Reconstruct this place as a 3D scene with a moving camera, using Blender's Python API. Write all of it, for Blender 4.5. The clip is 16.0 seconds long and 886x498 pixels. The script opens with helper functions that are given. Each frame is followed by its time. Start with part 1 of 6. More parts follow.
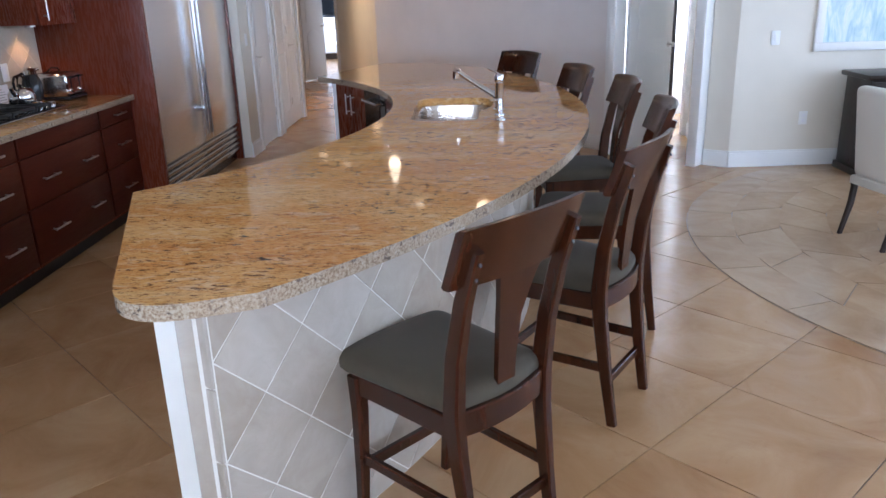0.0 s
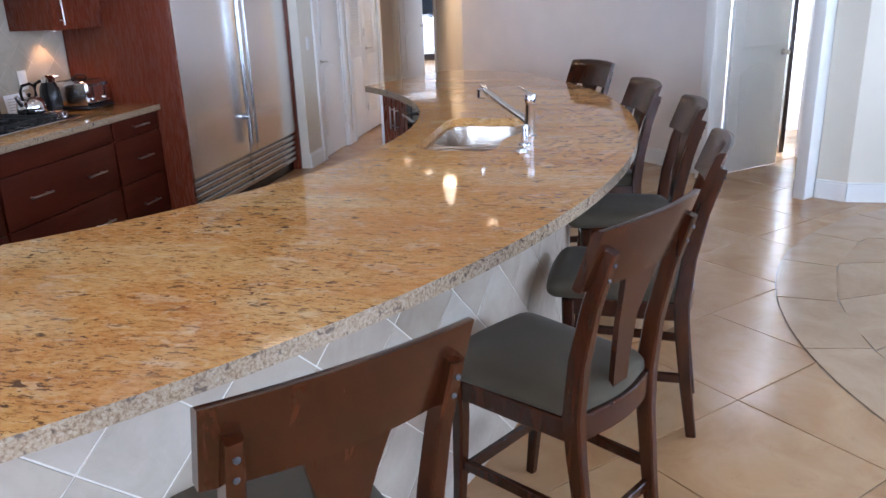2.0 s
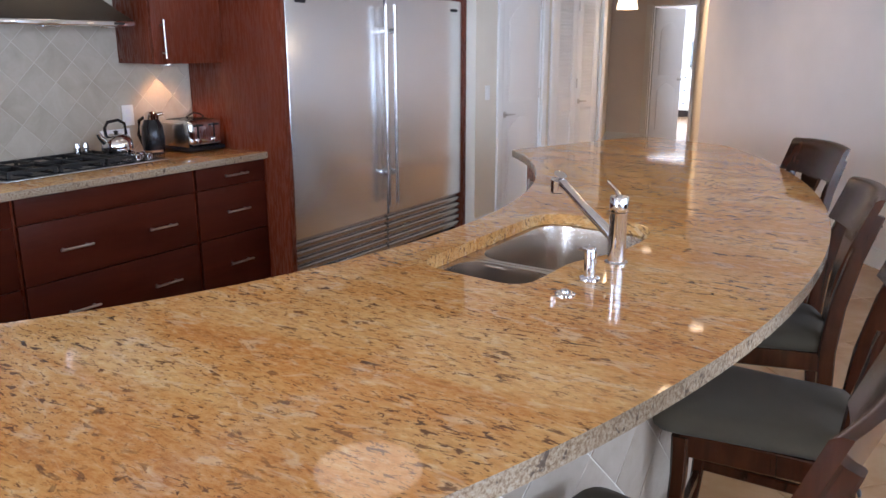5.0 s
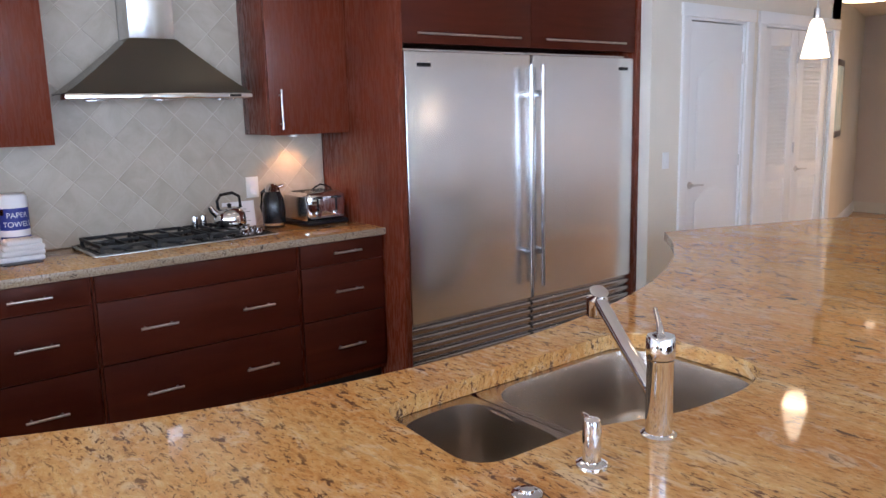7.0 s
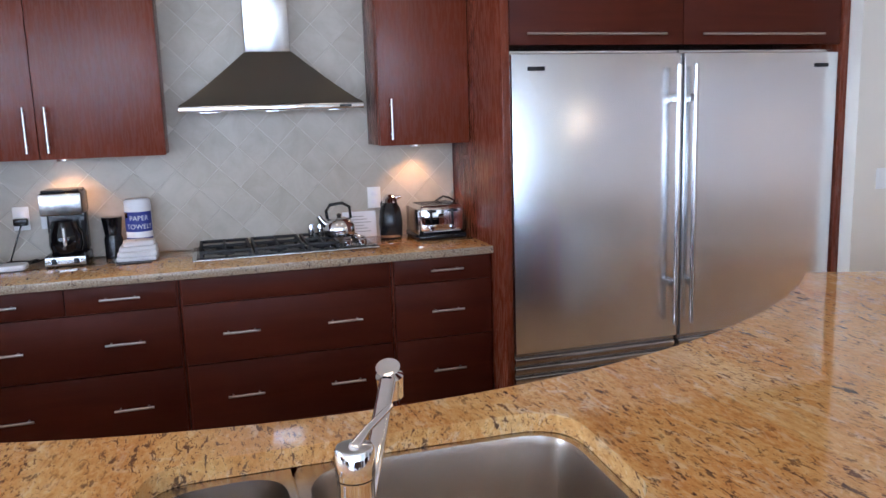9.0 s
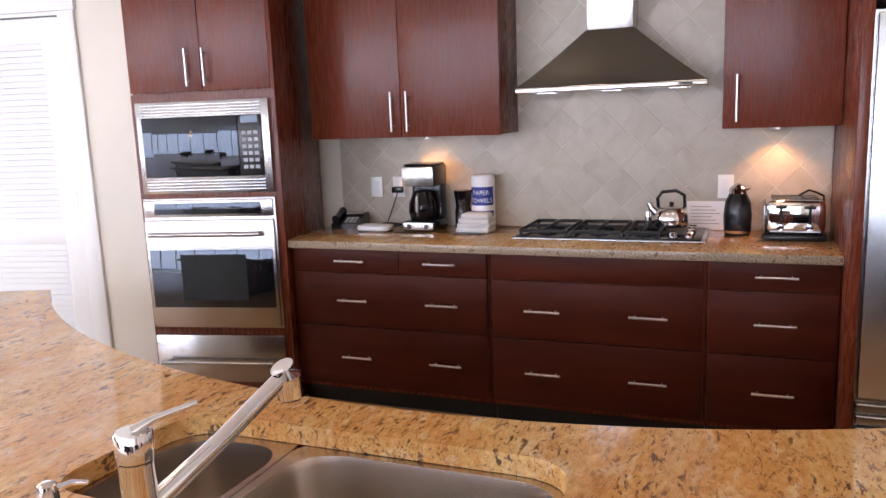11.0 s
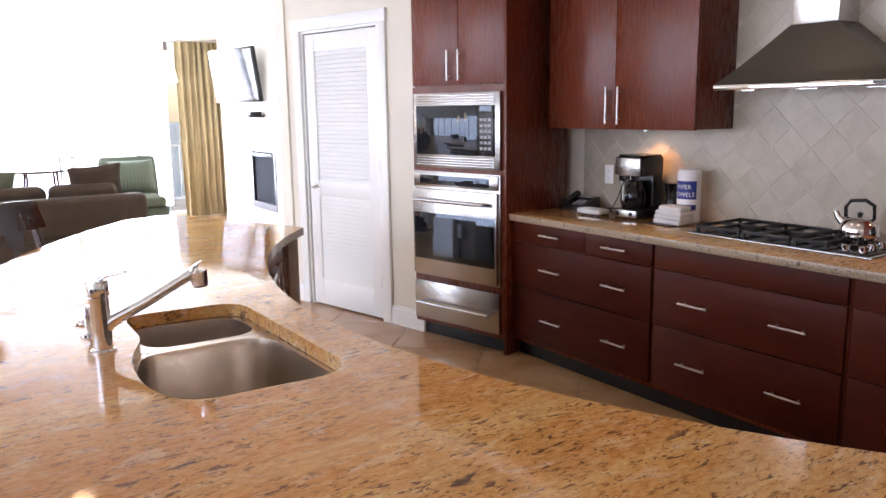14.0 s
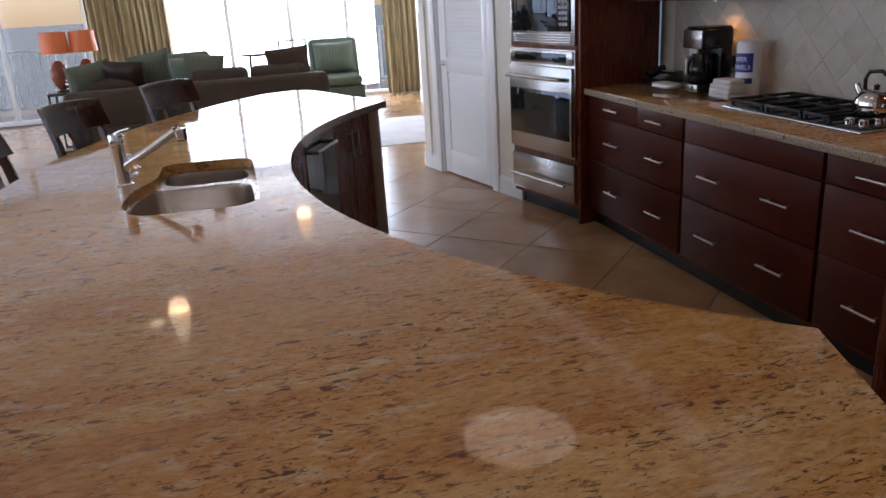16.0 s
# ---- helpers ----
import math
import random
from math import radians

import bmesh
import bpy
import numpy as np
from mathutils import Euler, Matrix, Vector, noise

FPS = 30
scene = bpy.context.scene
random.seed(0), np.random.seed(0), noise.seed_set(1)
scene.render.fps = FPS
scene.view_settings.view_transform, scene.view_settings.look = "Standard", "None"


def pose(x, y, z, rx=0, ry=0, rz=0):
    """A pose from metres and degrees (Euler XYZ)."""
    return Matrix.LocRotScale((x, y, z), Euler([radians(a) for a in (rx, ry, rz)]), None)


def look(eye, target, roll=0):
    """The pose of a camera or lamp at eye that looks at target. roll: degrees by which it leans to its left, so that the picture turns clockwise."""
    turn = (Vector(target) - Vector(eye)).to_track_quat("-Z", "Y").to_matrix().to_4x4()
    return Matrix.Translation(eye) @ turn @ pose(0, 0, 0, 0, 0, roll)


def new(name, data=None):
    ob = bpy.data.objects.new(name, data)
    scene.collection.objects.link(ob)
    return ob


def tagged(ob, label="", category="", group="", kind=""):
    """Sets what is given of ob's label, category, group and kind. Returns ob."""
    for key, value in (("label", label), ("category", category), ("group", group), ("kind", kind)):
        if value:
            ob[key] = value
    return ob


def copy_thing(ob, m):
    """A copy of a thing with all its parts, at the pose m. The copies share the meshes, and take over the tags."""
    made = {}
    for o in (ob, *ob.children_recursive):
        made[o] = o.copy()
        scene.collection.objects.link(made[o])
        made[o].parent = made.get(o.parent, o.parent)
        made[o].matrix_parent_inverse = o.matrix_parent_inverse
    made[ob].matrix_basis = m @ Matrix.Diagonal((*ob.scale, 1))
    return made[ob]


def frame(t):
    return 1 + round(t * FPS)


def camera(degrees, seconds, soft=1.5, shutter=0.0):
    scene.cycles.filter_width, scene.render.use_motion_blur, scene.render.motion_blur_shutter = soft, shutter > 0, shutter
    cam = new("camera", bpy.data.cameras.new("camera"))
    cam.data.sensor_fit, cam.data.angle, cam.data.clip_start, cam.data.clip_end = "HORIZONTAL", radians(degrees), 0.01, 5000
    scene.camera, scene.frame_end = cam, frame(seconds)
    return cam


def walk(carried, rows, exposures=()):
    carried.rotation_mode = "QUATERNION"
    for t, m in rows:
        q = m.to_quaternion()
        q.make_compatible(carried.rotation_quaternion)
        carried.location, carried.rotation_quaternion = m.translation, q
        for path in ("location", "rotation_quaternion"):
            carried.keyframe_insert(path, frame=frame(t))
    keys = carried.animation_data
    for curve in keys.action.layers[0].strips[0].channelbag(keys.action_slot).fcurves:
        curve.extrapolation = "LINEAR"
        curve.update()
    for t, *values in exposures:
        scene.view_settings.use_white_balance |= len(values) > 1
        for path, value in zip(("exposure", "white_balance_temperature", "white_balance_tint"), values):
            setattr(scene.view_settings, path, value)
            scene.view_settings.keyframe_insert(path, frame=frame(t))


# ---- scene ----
cam = camera(60.0, 16.0)
METRES, EYE, TILT, LEAN, TURN = 8.0, 1.5, 0.0, 0.0, -1.8
PATH = [
    (0, (0.68, 0.121, 1.584), (0.598, 2.012, 0.939), -1.8),
    (0.5, (0.704, 0.286, 1.579), (0.587, 2.187, 0.97), -3.1),
    (1, (0.806, 0.498, 1.58), (0.543, 2.381, 0.959), -5.2),
    (1.5, (1.033, 0.706, 1.596), (0.636, 2.559, 0.957), -0.6),
    (2, (1.173, 0.95, 1.581), (0.774, 2.802, 0.941), -2.1),
    (2.5, (1.27, 1.189, 1.592), (0.855, 3.067, 1.045), -3.2),
    (3, (1.426, 1.458, 1.579), (0.815, 3.277, 1.017), 0.5),
    (3.2, (1.487, 1.538, 1.576), (0.854, 3.347, 1.004), 0.8),
    (5.3, (1.593, 2.617, 1.528), (0.474, 4.196, 1.019), -0.6),
    (5.5, (1.574, 2.708, 1.527), (0.427, 4.267, 1.023), -1.0),
    (6, (1.535, 2.94, 1.533), (0.321, 4.471, 1.108), -1.1),
    (6.5, (1.585, 3.156, 1.532), (0.149, 4.503, 1.179), -0.2),
    (7, (1.662, 3.381, 1.533), (0.123, 4.608, 1.178), -1.5),
    (7.5, (1.668, 3.618, 1.527), (-0.013, 4.629, 1.14), -4.2),
    (8, (1.732, 3.863, 1.536), (-0.05, 4.718, 1.225), -3.7),
    (8.5, (1.854, 4.132, 1.554), (0.015, 4.839, 1.206), -1.5),
    (9, (1.816, 4.398, 1.541), (-0.074, 4.961, 1.213), -1.9),
    (9.5, (1.773, 4.616, 1.53), (-0.203, 4.717, 1.246), -2.0),
    (10, (1.844, 4.877, 1.57), (-0.09, 4.505, 1.186), -0.9),
    (10.2, (1.798, 4.996, 1.518), (-0.12, 4.52, 1.159), -1.3),
    (12.3, (1.485, 5.893, 1.585), (-0.203, 4.854, 1.313), -1.6),
    (12.5, (1.442, 6.004, 1.581), (-0.231, 4.924, 1.391), -0.7),
    (13, (1.36, 6.27, 1.577), (-0.226, 5.066, 1.394), 3.0),
    (13.5, (1.339, 6.521, 1.546), (-0.086, 5.157, 1.216), 1.1),
    (14, (1.216, 6.748, 1.549), (0.098, 5.13, 1.192), -0.8),
    (14.5, (1.092, 6.985, 1.549), (0.29, 5.194, 1.168), -0.9),
    (15, (0.942, 7.293, 1.538), (0.268, 5.486, 1.011), -1.3),
    (15.5, (0.71, 7.495, 1.543), (0.079, 5.688, 0.968), -1.7),
    (16, (0.401, 7.688, 1.549), (-0.08, 5.854, 0.915), -3.5),
]
EXPOSURES = [(0.0, -0.55, 5500, 17), (2.0, -0.25, 5500, 17), (3.2, -0.15, 5600, 17), (6.0, -0.1, 5850, 19), (9.0, 0.05, 5600, 17), (10.2, 0.08, 6500, 27),
             (12.5, 0.15, 6600, 23), (14.0, -0.08, 6500, 24), (15.0, -0.85, 6300, 22), (16.0, -1.1, 6100, 22)]
walk(cam, [(t, look(eye, target, roll)) for t, eye, target, roll in PATH], EXPOSURES)

# ---- world and lights ----
CEIL = 2.62
LIVING_CEIL = 3.0
world = bpy.data.worlds.new("sky_world")
scene.world = world
world.use_nodes = True
wn = world.node_tree.nodes
sky = wn.new("ShaderNodeTexSky")
sky.sky_type = "NISHITA"
sky.sun_disc = False
sky.sun_elevation = radians(42)
sky.sun_rotation = radians(160)
world.node_tree.links.new(sky.outputs[0], wn["Background"].inputs[0])
wn["Background"].inputs[1].default_value = 0.15


def area_light(name, m, width, height, power, color):
    data = bpy.data.lights.new(name, "AREA")
    data.shape, data.size, data.size_y, data.energy, data.color = "RECTANGLE", width, height, power, color
    ob = new(name, data)
    ob.matrix_world = m
    return ob


def spot_light(name, eye, target, power, color, degrees=110, radius=0.04):
    data = bpy.data.lights.new(name, "SPOT")
    data.energy, data.color, data.spot_size, data.spot_blend, data.shadow_soft_size = power, color, radians(degrees), 0.6, radius
    ob = new(name, data)
    ob.matrix_world = look(eye, target)
    return ob


DAY = (0.74, 0.87, 1.0)
WARM = (1.0, 0.70, 0.40)
# the living room stands slightly turned against the kitchen
LIVING = Matrix.Translation((0.69, 7.48, 0)) @ pose(0, 0, 0, 0, 0, -1.2) @ Matrix.Translation((-0.62, -7.55, 0))
# daylight of the window wall and of the side windows
area_light("window_daylight", LIVING @ look((0.2, -5.35, 1.5), (0.2, 0, 1.3)), 4.2, 2.7, 950, DAY)
area_light("side_window_daylight", look((6.62, 1.1, 1.5), (0, 1.1, 1.5)), 10.8, 2.85, 480, DAY)
# Assumed bedroom window, added to brighten the open door and vestibule
area_light("bedroom_daylight", look((3.72, 9.15, 1.5), (0, 9.15, 1.3)), 1.1, 1.3, 800, DAY)
# Assumed far room window, added to brighten the hall
area_light("far_room_daylight", look((-4.0, 17.5, 1.5), (0, 17.5, 1.3)), 2.2, 1.5, 320, DAY)
scene.view_settings.exposure = 0.0

# ---- materials ----
def material(name, color, rough=0.5, metal=0.0, spec=0.5):
    m = bpy.data.materials.new(name)
    m.use_nodes = True
    b = m.node_tree.nodes["Principled BSDF"]
    b.inputs["Base Color"].default_value = (*color, 1)
    b.inputs["Roughness"].default_value = rough
    b.inputs["Metallic"].default_value = metal
    b.inputs["Specular IOR Level"].default_value = spec
    return m


class Nodes:
    """Short hand for building a node tree."""

    def __init__(self, m):
        self.m, self.t = m, m.node_tree
        self.b = self.t.nodes["Principled BSDF"]

    def add(self, kind, **values):
        n = self.t.nodes.new(kind)
        for key, value in values.items():
            n.inputs[key].default_value = value
        return n

    def link(self, a, b):
        self.t.links.new(a, b)

    def coords(self, scale=(1, 1, 1), turn=(0, 0, 0), world=False, shift=None):
        mp = self.add("ShaderNodeMapping")
        if world:
            g = self.add("ShaderNodeNewGeometry")
            self.link(g.outputs["Position"], mp.inputs["Vector"])
        else:
            c = self.add("ShaderNodeTexCoord")
            self.link(c.outputs["Object"], mp.inputs["Vector"])
        mp.inputs["Scale"].default_value = scale
        mp.inputs["Rotation"].default_value = turn
        if shift is not None:
            self.link(shift, mp.inputs["Location"])
        return mp.outputs["Vector"]

    def noise(self, vector, scale, detail=4.0, rough=0.6, distortion=0.0):
        n = self.add("ShaderNodeTexNoise", Scale=scale, Detail=detail, Roughness=rough, Distortion=distortion)
        self.link(vector, n.inputs["Vector"])
        return n.outputs["Fac"]

    def ramp(self, fac, stops):
        r = self.add("ShaderNodeValToRGB")
        e = r.color_ramp.elements
        while len(e) < len(stops):
            e.new(0.5)
        for el, (p, c) in zip(e, stops):
            el.position = p
            el.color = (*c, 1) if not isinstance(c, (int, float)) else (c, c, c, 1)
        self.link(fac, r.inputs["Fac"])
        return r.outputs["Color"]

    def mix(self, a, b, fac, mode="MIX"):
        n = self.t.nodes.new("ShaderNodeMix")
        n.data_type, n.blend_type = "RGBA", mode
        for socket, value in ((n.inputs[0], fac), (n.inputs[6], a), (n.inputs[7], b)):
            if isinstance(value, (int, float)):
                socket.default_value = value
            elif isinstance(value, tuple):
                socket.default_value = (*value, 1)
            else:
                self.link(value, socket)
        return n.outputs[2]

    def bump(self, height, strength=0.2, distance=0.002):
        n = self.add("ShaderNodeBump", Strength=strength, Distance=distance)
        self.link(height, n.inputs["Height"])
        self.link(n.outputs["Normal"], self.b.inputs["Normal"])

    def random(self):
        return self.add("ShaderNodeObjectInfo").outputs["Random"]

    def spread(self, value, gain):
        n = self.t.nodes.new("ShaderNodeMath")
        n.operation = "MULTIPLY"
        self.link(value, n.inputs[0])
        n.inputs[1].default_value = gain
        return n.outputs[0]


def paint(name, color, rough=0.6, wear=0.06, bump=0.08):
    m = material(name, color, rough)
    n = Nodes(m)
    v = n.coords(world=True)
    f = n.noise(v, 1.3, 3)
    dark = tuple(c * (1 - wear) for c in color)
    light = tuple(min(c * (1 + wear * 0.5), 1) for c in color)
    n.link(n.ramp(f, [(0.3, dark), (0.7, light)]), n.b.inputs["Base Color"])
    n.bump(n.noise(v, 160, 2), bump, 0.001)
    return m


def wood(name, dark, mid, light, rough, scale=(6, 6, 0.7), coat=0.0, spec=0.4):
    """Stained wood with the grain along z (or along the axis of the smallest scale)."""
    m = material(name, mid, rough, 0.0, spec)
    n = Nodes(m)
    r = n.random()
    v = n.coords(scale=scale, shift=n.spread(r, 7.0))
    f = n.noise(v, 2.2, 6, 0.65, 0.6)
    fine = n.noise(v, 22, 3, 0.7)
    c = n.ramp(f, [(0.25, dark), (0.5, mid), (0.78, light)])
    c = n.mix(c, dark, n.spread(n.ramp(fine, [(0.45, 0.0), (0.75, 1.0)]), 0.07))
    n.link(c, n.b.inputs["Base Color"])
    n.link(n.ramp(fine, [(0.2, rough * 0.8), (0.8, min(rough * 1.3, 1))]), n.b.inputs["Roughness"])
    n.b.inputs["Coat Weight"].default_value = coat
    n.b.inputs["Coat Roughness"].default_value = 0.18
    n.bump(fine, 0.012, 0.0005)
    return m


def granite(name):
    """Gold granite: broad rust and cream bands along x, fine grain, brown flecks gathered in drifts."""
    m = material(name, (0.6, 0.4, 0.22), 0.06)
    n = Nodes(m)
    v = n.coords(scale=(0.42, 2.1, 1.5), turn=(0, 0, radians(6)), world=True)
    band = n.noise(v, 1.5, 6, 0.62, 1.3)
    base = n.ramp(band, [(0.30, (0.40, 0.130, 0.032)), (0.42, (0.58, 0.255, 0.066)), (0.52, (0.64, 0.345, 0.110)), (0.64, (0.72, 0.475, 0.205))])
    vg = n.coords(scale=(0.7, 1.5, 1.3), turn=(0, 0, radians(6)), world=True)
    grain = n.noise(vg, 48, 6, 0.75, 0.3)
    base = n.mix(base, n.ramp(grain, [(0.36, (0.27, 0.105, 0.034)), (0.46, (0.55, 0.275, 0.090)), (0.56, (0.66, 0.405, 0.160)), (0.66, (0.78, 0.60, 0.35))]), 0.42)
    pale = n.noise(vg, 15, 4, 0.6, 0.8)
    base = n.mix(base, (0.76, 0.62, 0.42), n.spread(n.ramp(pale, [(0.55, 0.0), (0.66, 1.0)]), 0.42))
    v2 = n.coords(scale=(0.55, 1.6, 1.3), turn=(0, 0, radians(6)), world=True)
    drift = n.noise(v2, 1.7, 5, 0.7, 1.0)
    where = n.ramp(drift, [(0.36, 0.18), (0.52, 1.0)])
    for size, lo, col, soft in ((44, 0.575, (0.105, 0.046, 0.025), 0.05), (88, 0.585, (0.15, 0.068, 0.034), 0.05), (22, 0.635, (0.075, 0.040, 0.027), 0.035)):
        fleck = n.noise(v2, size, 4, 0.62, 0.8)
        mask = n.mix(n.ramp(fleck, [(lo, 0.0), (lo + soft, 1.0)]), where, 1.0, "MULTIPLY")
        base = n.mix(base, col, n.spread(mask, 0.9))
    n.link(base, n.b.inputs["Base Color"])
    n.link(n.ramp(grain, [(0.3, 0.03), (0.7, 0.075)]), n.b.inputs["Roughness"])
    return m


def granite_edge(name):
    """The polished cut rim of the same stone, where the grain shows paler and greyer."""
    m = material(name, (0.4, 0.34, 0.26), 0.14)
    n = Nodes(m)
    v = n.coords(world=True)
    g = n.noise(v, 130, 5, 0.7)
    c = n.ramp(g, [(0.34, (0.15, 0.10, 0.06)), (0.45, (0.28, 0.20, 0.13)), (0.55, (0.38, 0.30, 0.21)), (0.68, (0.46, 0.40, 0.32))])
    blots = n.noise(v, 34, 3, 0.6, 0.6)
    c = n.mix(c, (0.07, 0.05, 0.04), n.ramp(blots, [(0.60, 0.0), (0.66, 0.85)]))
    n.link(c, n.b.inputs["Base Color"])
    n.bump(n.noise(v, 45, 3, 0.5), 0.15, 0.002)
    return m


def stone_tile(name, cols, rough, scale=3.0, vein=0.35, tint=0.16):
    m = material(name, cols[1], rough)
    n = Nodes(m)
    r = n.random()
    v = n.coords(shift=n.spread(r, 37.0))
    f = n.noise(v, scale, 6, 0.62, 0.8)
    c = n.ramp(f, [(0.28, cols[0]), (0.5, cols[1]), (0.72, cols[2])])
    veins = n.noise(v, scale * 2.7, 8, 0.7, 1.6)
    c = n.mix(c, cols[0], n.spread(n.ramp(veins, [(0.56, 0.0), (0.7, 1.0)]), vein))
    c = n.mix(c, n.ramp(r, [(0.0, cols[0]), (0.5, cols[1]), (1.0, cols[2])]), tint)
    n.link(c, n.b.inputs["Base Color"])
    n.link(n.ramp(veins, [(0.3, rough * 0.9), (0.7, min(1.0, rough * 1.2))]), n.b.inputs["Roughness"])
    n.bump(f, 0.05, 0.001)
    return m


def steel(name, color, rough, along):
    """Brushed steel, with its brush lines along one axis of the object."""
    m = material(name, color, rough, 1.0)
    n = Nodes(m)
    sc = [90, 90, 90]
    sc["xyz".index(along)] = 0.6
    v = n.coords(scale=tuple(sc))
    f = n.noise(v, 3, 3, 0.6)
    n.link(n.ramp(f, [(0.3, rough * 0.93), (0.7, rough * 1.07)]), n.b.inputs["Roughness"])
    w = n.noise(n.coords(scale=(0.6, 0.6, 1.6)), 1.6, 2)
    mixed = n.mix(n.spread(f, 0.004), w, 0.5)
    n.bump(mixed, 0.12, 0.012)
    return m


def cloth(name, dark, light, scale=380.0, rough=0.95, cloud=3.0):
    m = material(name, light, rough)
    n = Nodes(m)
    v = n.coords()
    weave = n.noise(v, scale, 2)
    big = n.noise(v, cloud, 4)
    c = n.mix(n.ramp(big, [(0.3, dark), (0.7, light)]), dark, n.spread(weave, 0.35))
    n.link(c, n.b.inputs["Base Color"])
    n.b.inputs["Sheen Weight"].default_value = 0.04
    n.bump(weave, 0.35, 0.001)
    return m


def stripes(name, a, b, c, scale=14.0):
    m = material(name, a, 0.95)
    n = Nodes(m)
    w = n.add("ShaderNodeTexWave", Scale=scale, Distortion=0.2)
    n.link(n.coords(), w.inputs["Vector"])
    n.link(n.ramp(w.outputs["Fac"], [(0.2, a), (0.45, b), (0.6, c), (0.85, a)]), n.b.inputs["Base Color"])
    n.bump(n.noise(n.coords(), 300, 2), 0.3, 0.001)
    return m


def glass(name, color=(1, 1, 1), rough=0.0):
    m = material(name, color, rough)
    b = m.node_tree.nodes["Principled BSDF"]
    b.inputs["Transmission Weight"].default_value = 1.0
    b.inputs["IOR"].default_value = 1.45
    return m


def lit(name, color, strength):
    m = material(name, color, 0.5)
    b = m.node_tree.nodes["Principled BSDF"]
    b.inputs["Emission Color"].default_value = (*color, 1)
    b.inputs["Emission Strength"].default_value = strength
    return m


M_WALL = paint("cream_wall_paint", (0.74, 0.69, 0.59), 0.85)
M_WALL_GREY = paint("pale_wall_paint", (0.80, 0.75, 0.72), 0.55)
M_WHITE = paint("white_trim_paint", (0.82, 0.82, 0.80), 0.32, 0.03, 0.04)
M_CEIL = paint("ceiling_paint", (0.80, 0.76, 0.68), 0.8)
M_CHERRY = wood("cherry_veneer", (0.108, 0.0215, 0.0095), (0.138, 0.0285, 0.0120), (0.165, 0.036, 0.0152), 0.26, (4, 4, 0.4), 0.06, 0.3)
# Same cherry with level grain; shade on the lower fronts is in its colour
M_CHERRY_FLAT_SHADED = wood("cherry_veneer_level_shaded", (0.046, 0.0085, 0.0042), (0.066, 0.0122, 0.0055), (0.088, 0.0170, 0.0074), 0.38, (4, 0.4, 4), 0.0, 0.12)
M_CHAIR = wood("walnut_stained_wood", (0.018, 0.0042, 0.0014), (0.032, 0.0078, 0.0024), (0.054, 0.0138, 0.0042), 0.20, (9, 9, 1.3), 0.2, 0.28)
M_ESPRESSO = wood("espresso_wood", (0.010, 0.006, 0.004), (0.022, 0.012, 0.008), (0.04, 0.02, 0.013), 0.3)
M_GRANITE = granite("gold_granite")
M_GRANITE_EDGE = granite_edge("polished_granite_edge")
M_STEEL = steel("brushed_steel_level", (0.50, 0.49, 0.48), 0.24, "y")
# Paler and bluer than the oven steel: the doors' bright reflection is in it
M_FRIDGE_BRIGHTENED = steel("refrigerator_steel_brightened", (0.88, 0.92, 0.96), 0.25, "y")
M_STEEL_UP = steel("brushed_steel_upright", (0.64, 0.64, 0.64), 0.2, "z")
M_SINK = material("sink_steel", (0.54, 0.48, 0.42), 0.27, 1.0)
# Canopy steel; the dark surroundings it mirrors are put into its colour
M_HOOD_DARKENED = steel("hood_steel_darkened", (0.17, 0.16, 0.14), 0.22, "y")
M_CHROME = material("chrome", (0.82, 0.82, 0.84), 0.05, 1.0)
M_NICKEL = material("satin_nickel", (0.62, 0.60, 0.57), 0.28, 1.0)
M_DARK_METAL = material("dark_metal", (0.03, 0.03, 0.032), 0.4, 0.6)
M_BLACK = material("black_plastic", (0.012, 0.012, 0.014), 0.22)
M_BLACK_GLASS = material("black_glass", (0.006, 0.006, 0.007), 0.03)
M_OVEN_GLASS = material("mirrored_oven_glass", (0.065, 0.075, 0.09), 0.03, 0.9)
# Matte dark glass, so that the window leaves no bright reflection on it
M_FIRE_GLASS = material("matte_dark_glass", (0.03, 0.033, 0.04), 0.85, 0.0, 0.05)
M_IRON = paint("cast_iron", (0.015, 0.015, 0.016), 0.55, 0.3, 0.5)
M_TILE = stone_tile("travertine_tile", ((0.29, 0.148, 0.062), (0.39, 0.224, 0.105), (0.47, 0.305, 0.165)), 0.2, 2.2)
M_TILE_PALE = stone_tile("travertine_inlay", ((0.30, 0.185, 0.10), (0.38, 0.25, 0.145), (0.45, 0.32, 0.20)), 0.22, 3.0)
M_GROUT = paint("grey_grout", (0.25, 0.19, 0.14), 0.9, 0.2, 0.4)
M_GROUT_SPLASH = paint("beige_grout", (0.60, 0.55, 0.46), 0.9, 0.1, 0.3)
M_GROUT_PALE = paint("pale_grout", (0.80, 0.77, 0.70), 0.9, 0.1, 0.3)
M_SPLASH = stone_tile("tumbled_wall_tile", ((0.37, 0.315, 0.24), (0.45, 0.395, 0.315), (0.52, 0.47, 0.39)), 0.42, 6.0, 0.35, 0.25)
M_BARTILE = stone_tile("bar_face_tile", ((0.30, 0.235, 0.17), (0.40, 0.34, 0.27), (0.50, 0.45, 0.38)), 0.35, 7.0, 0.4, 0.5)
M_SEAT = cloth("taupe_seat_fabric", (0.040, 0.0308, 0.0172), (0.066, 0.0515, 0.0300))
M_SOFA = cloth("brown_sofa_fabric", (0.040, 0.023, 0.012), (0.062, 0.038, 0.022))
M_CUSHION = stripes("striped_cushion_fabric", (0.10, 0.11, 0.07), (0.22, 0.21, 0.14), (0.05, 0.06, 0.045), 9)
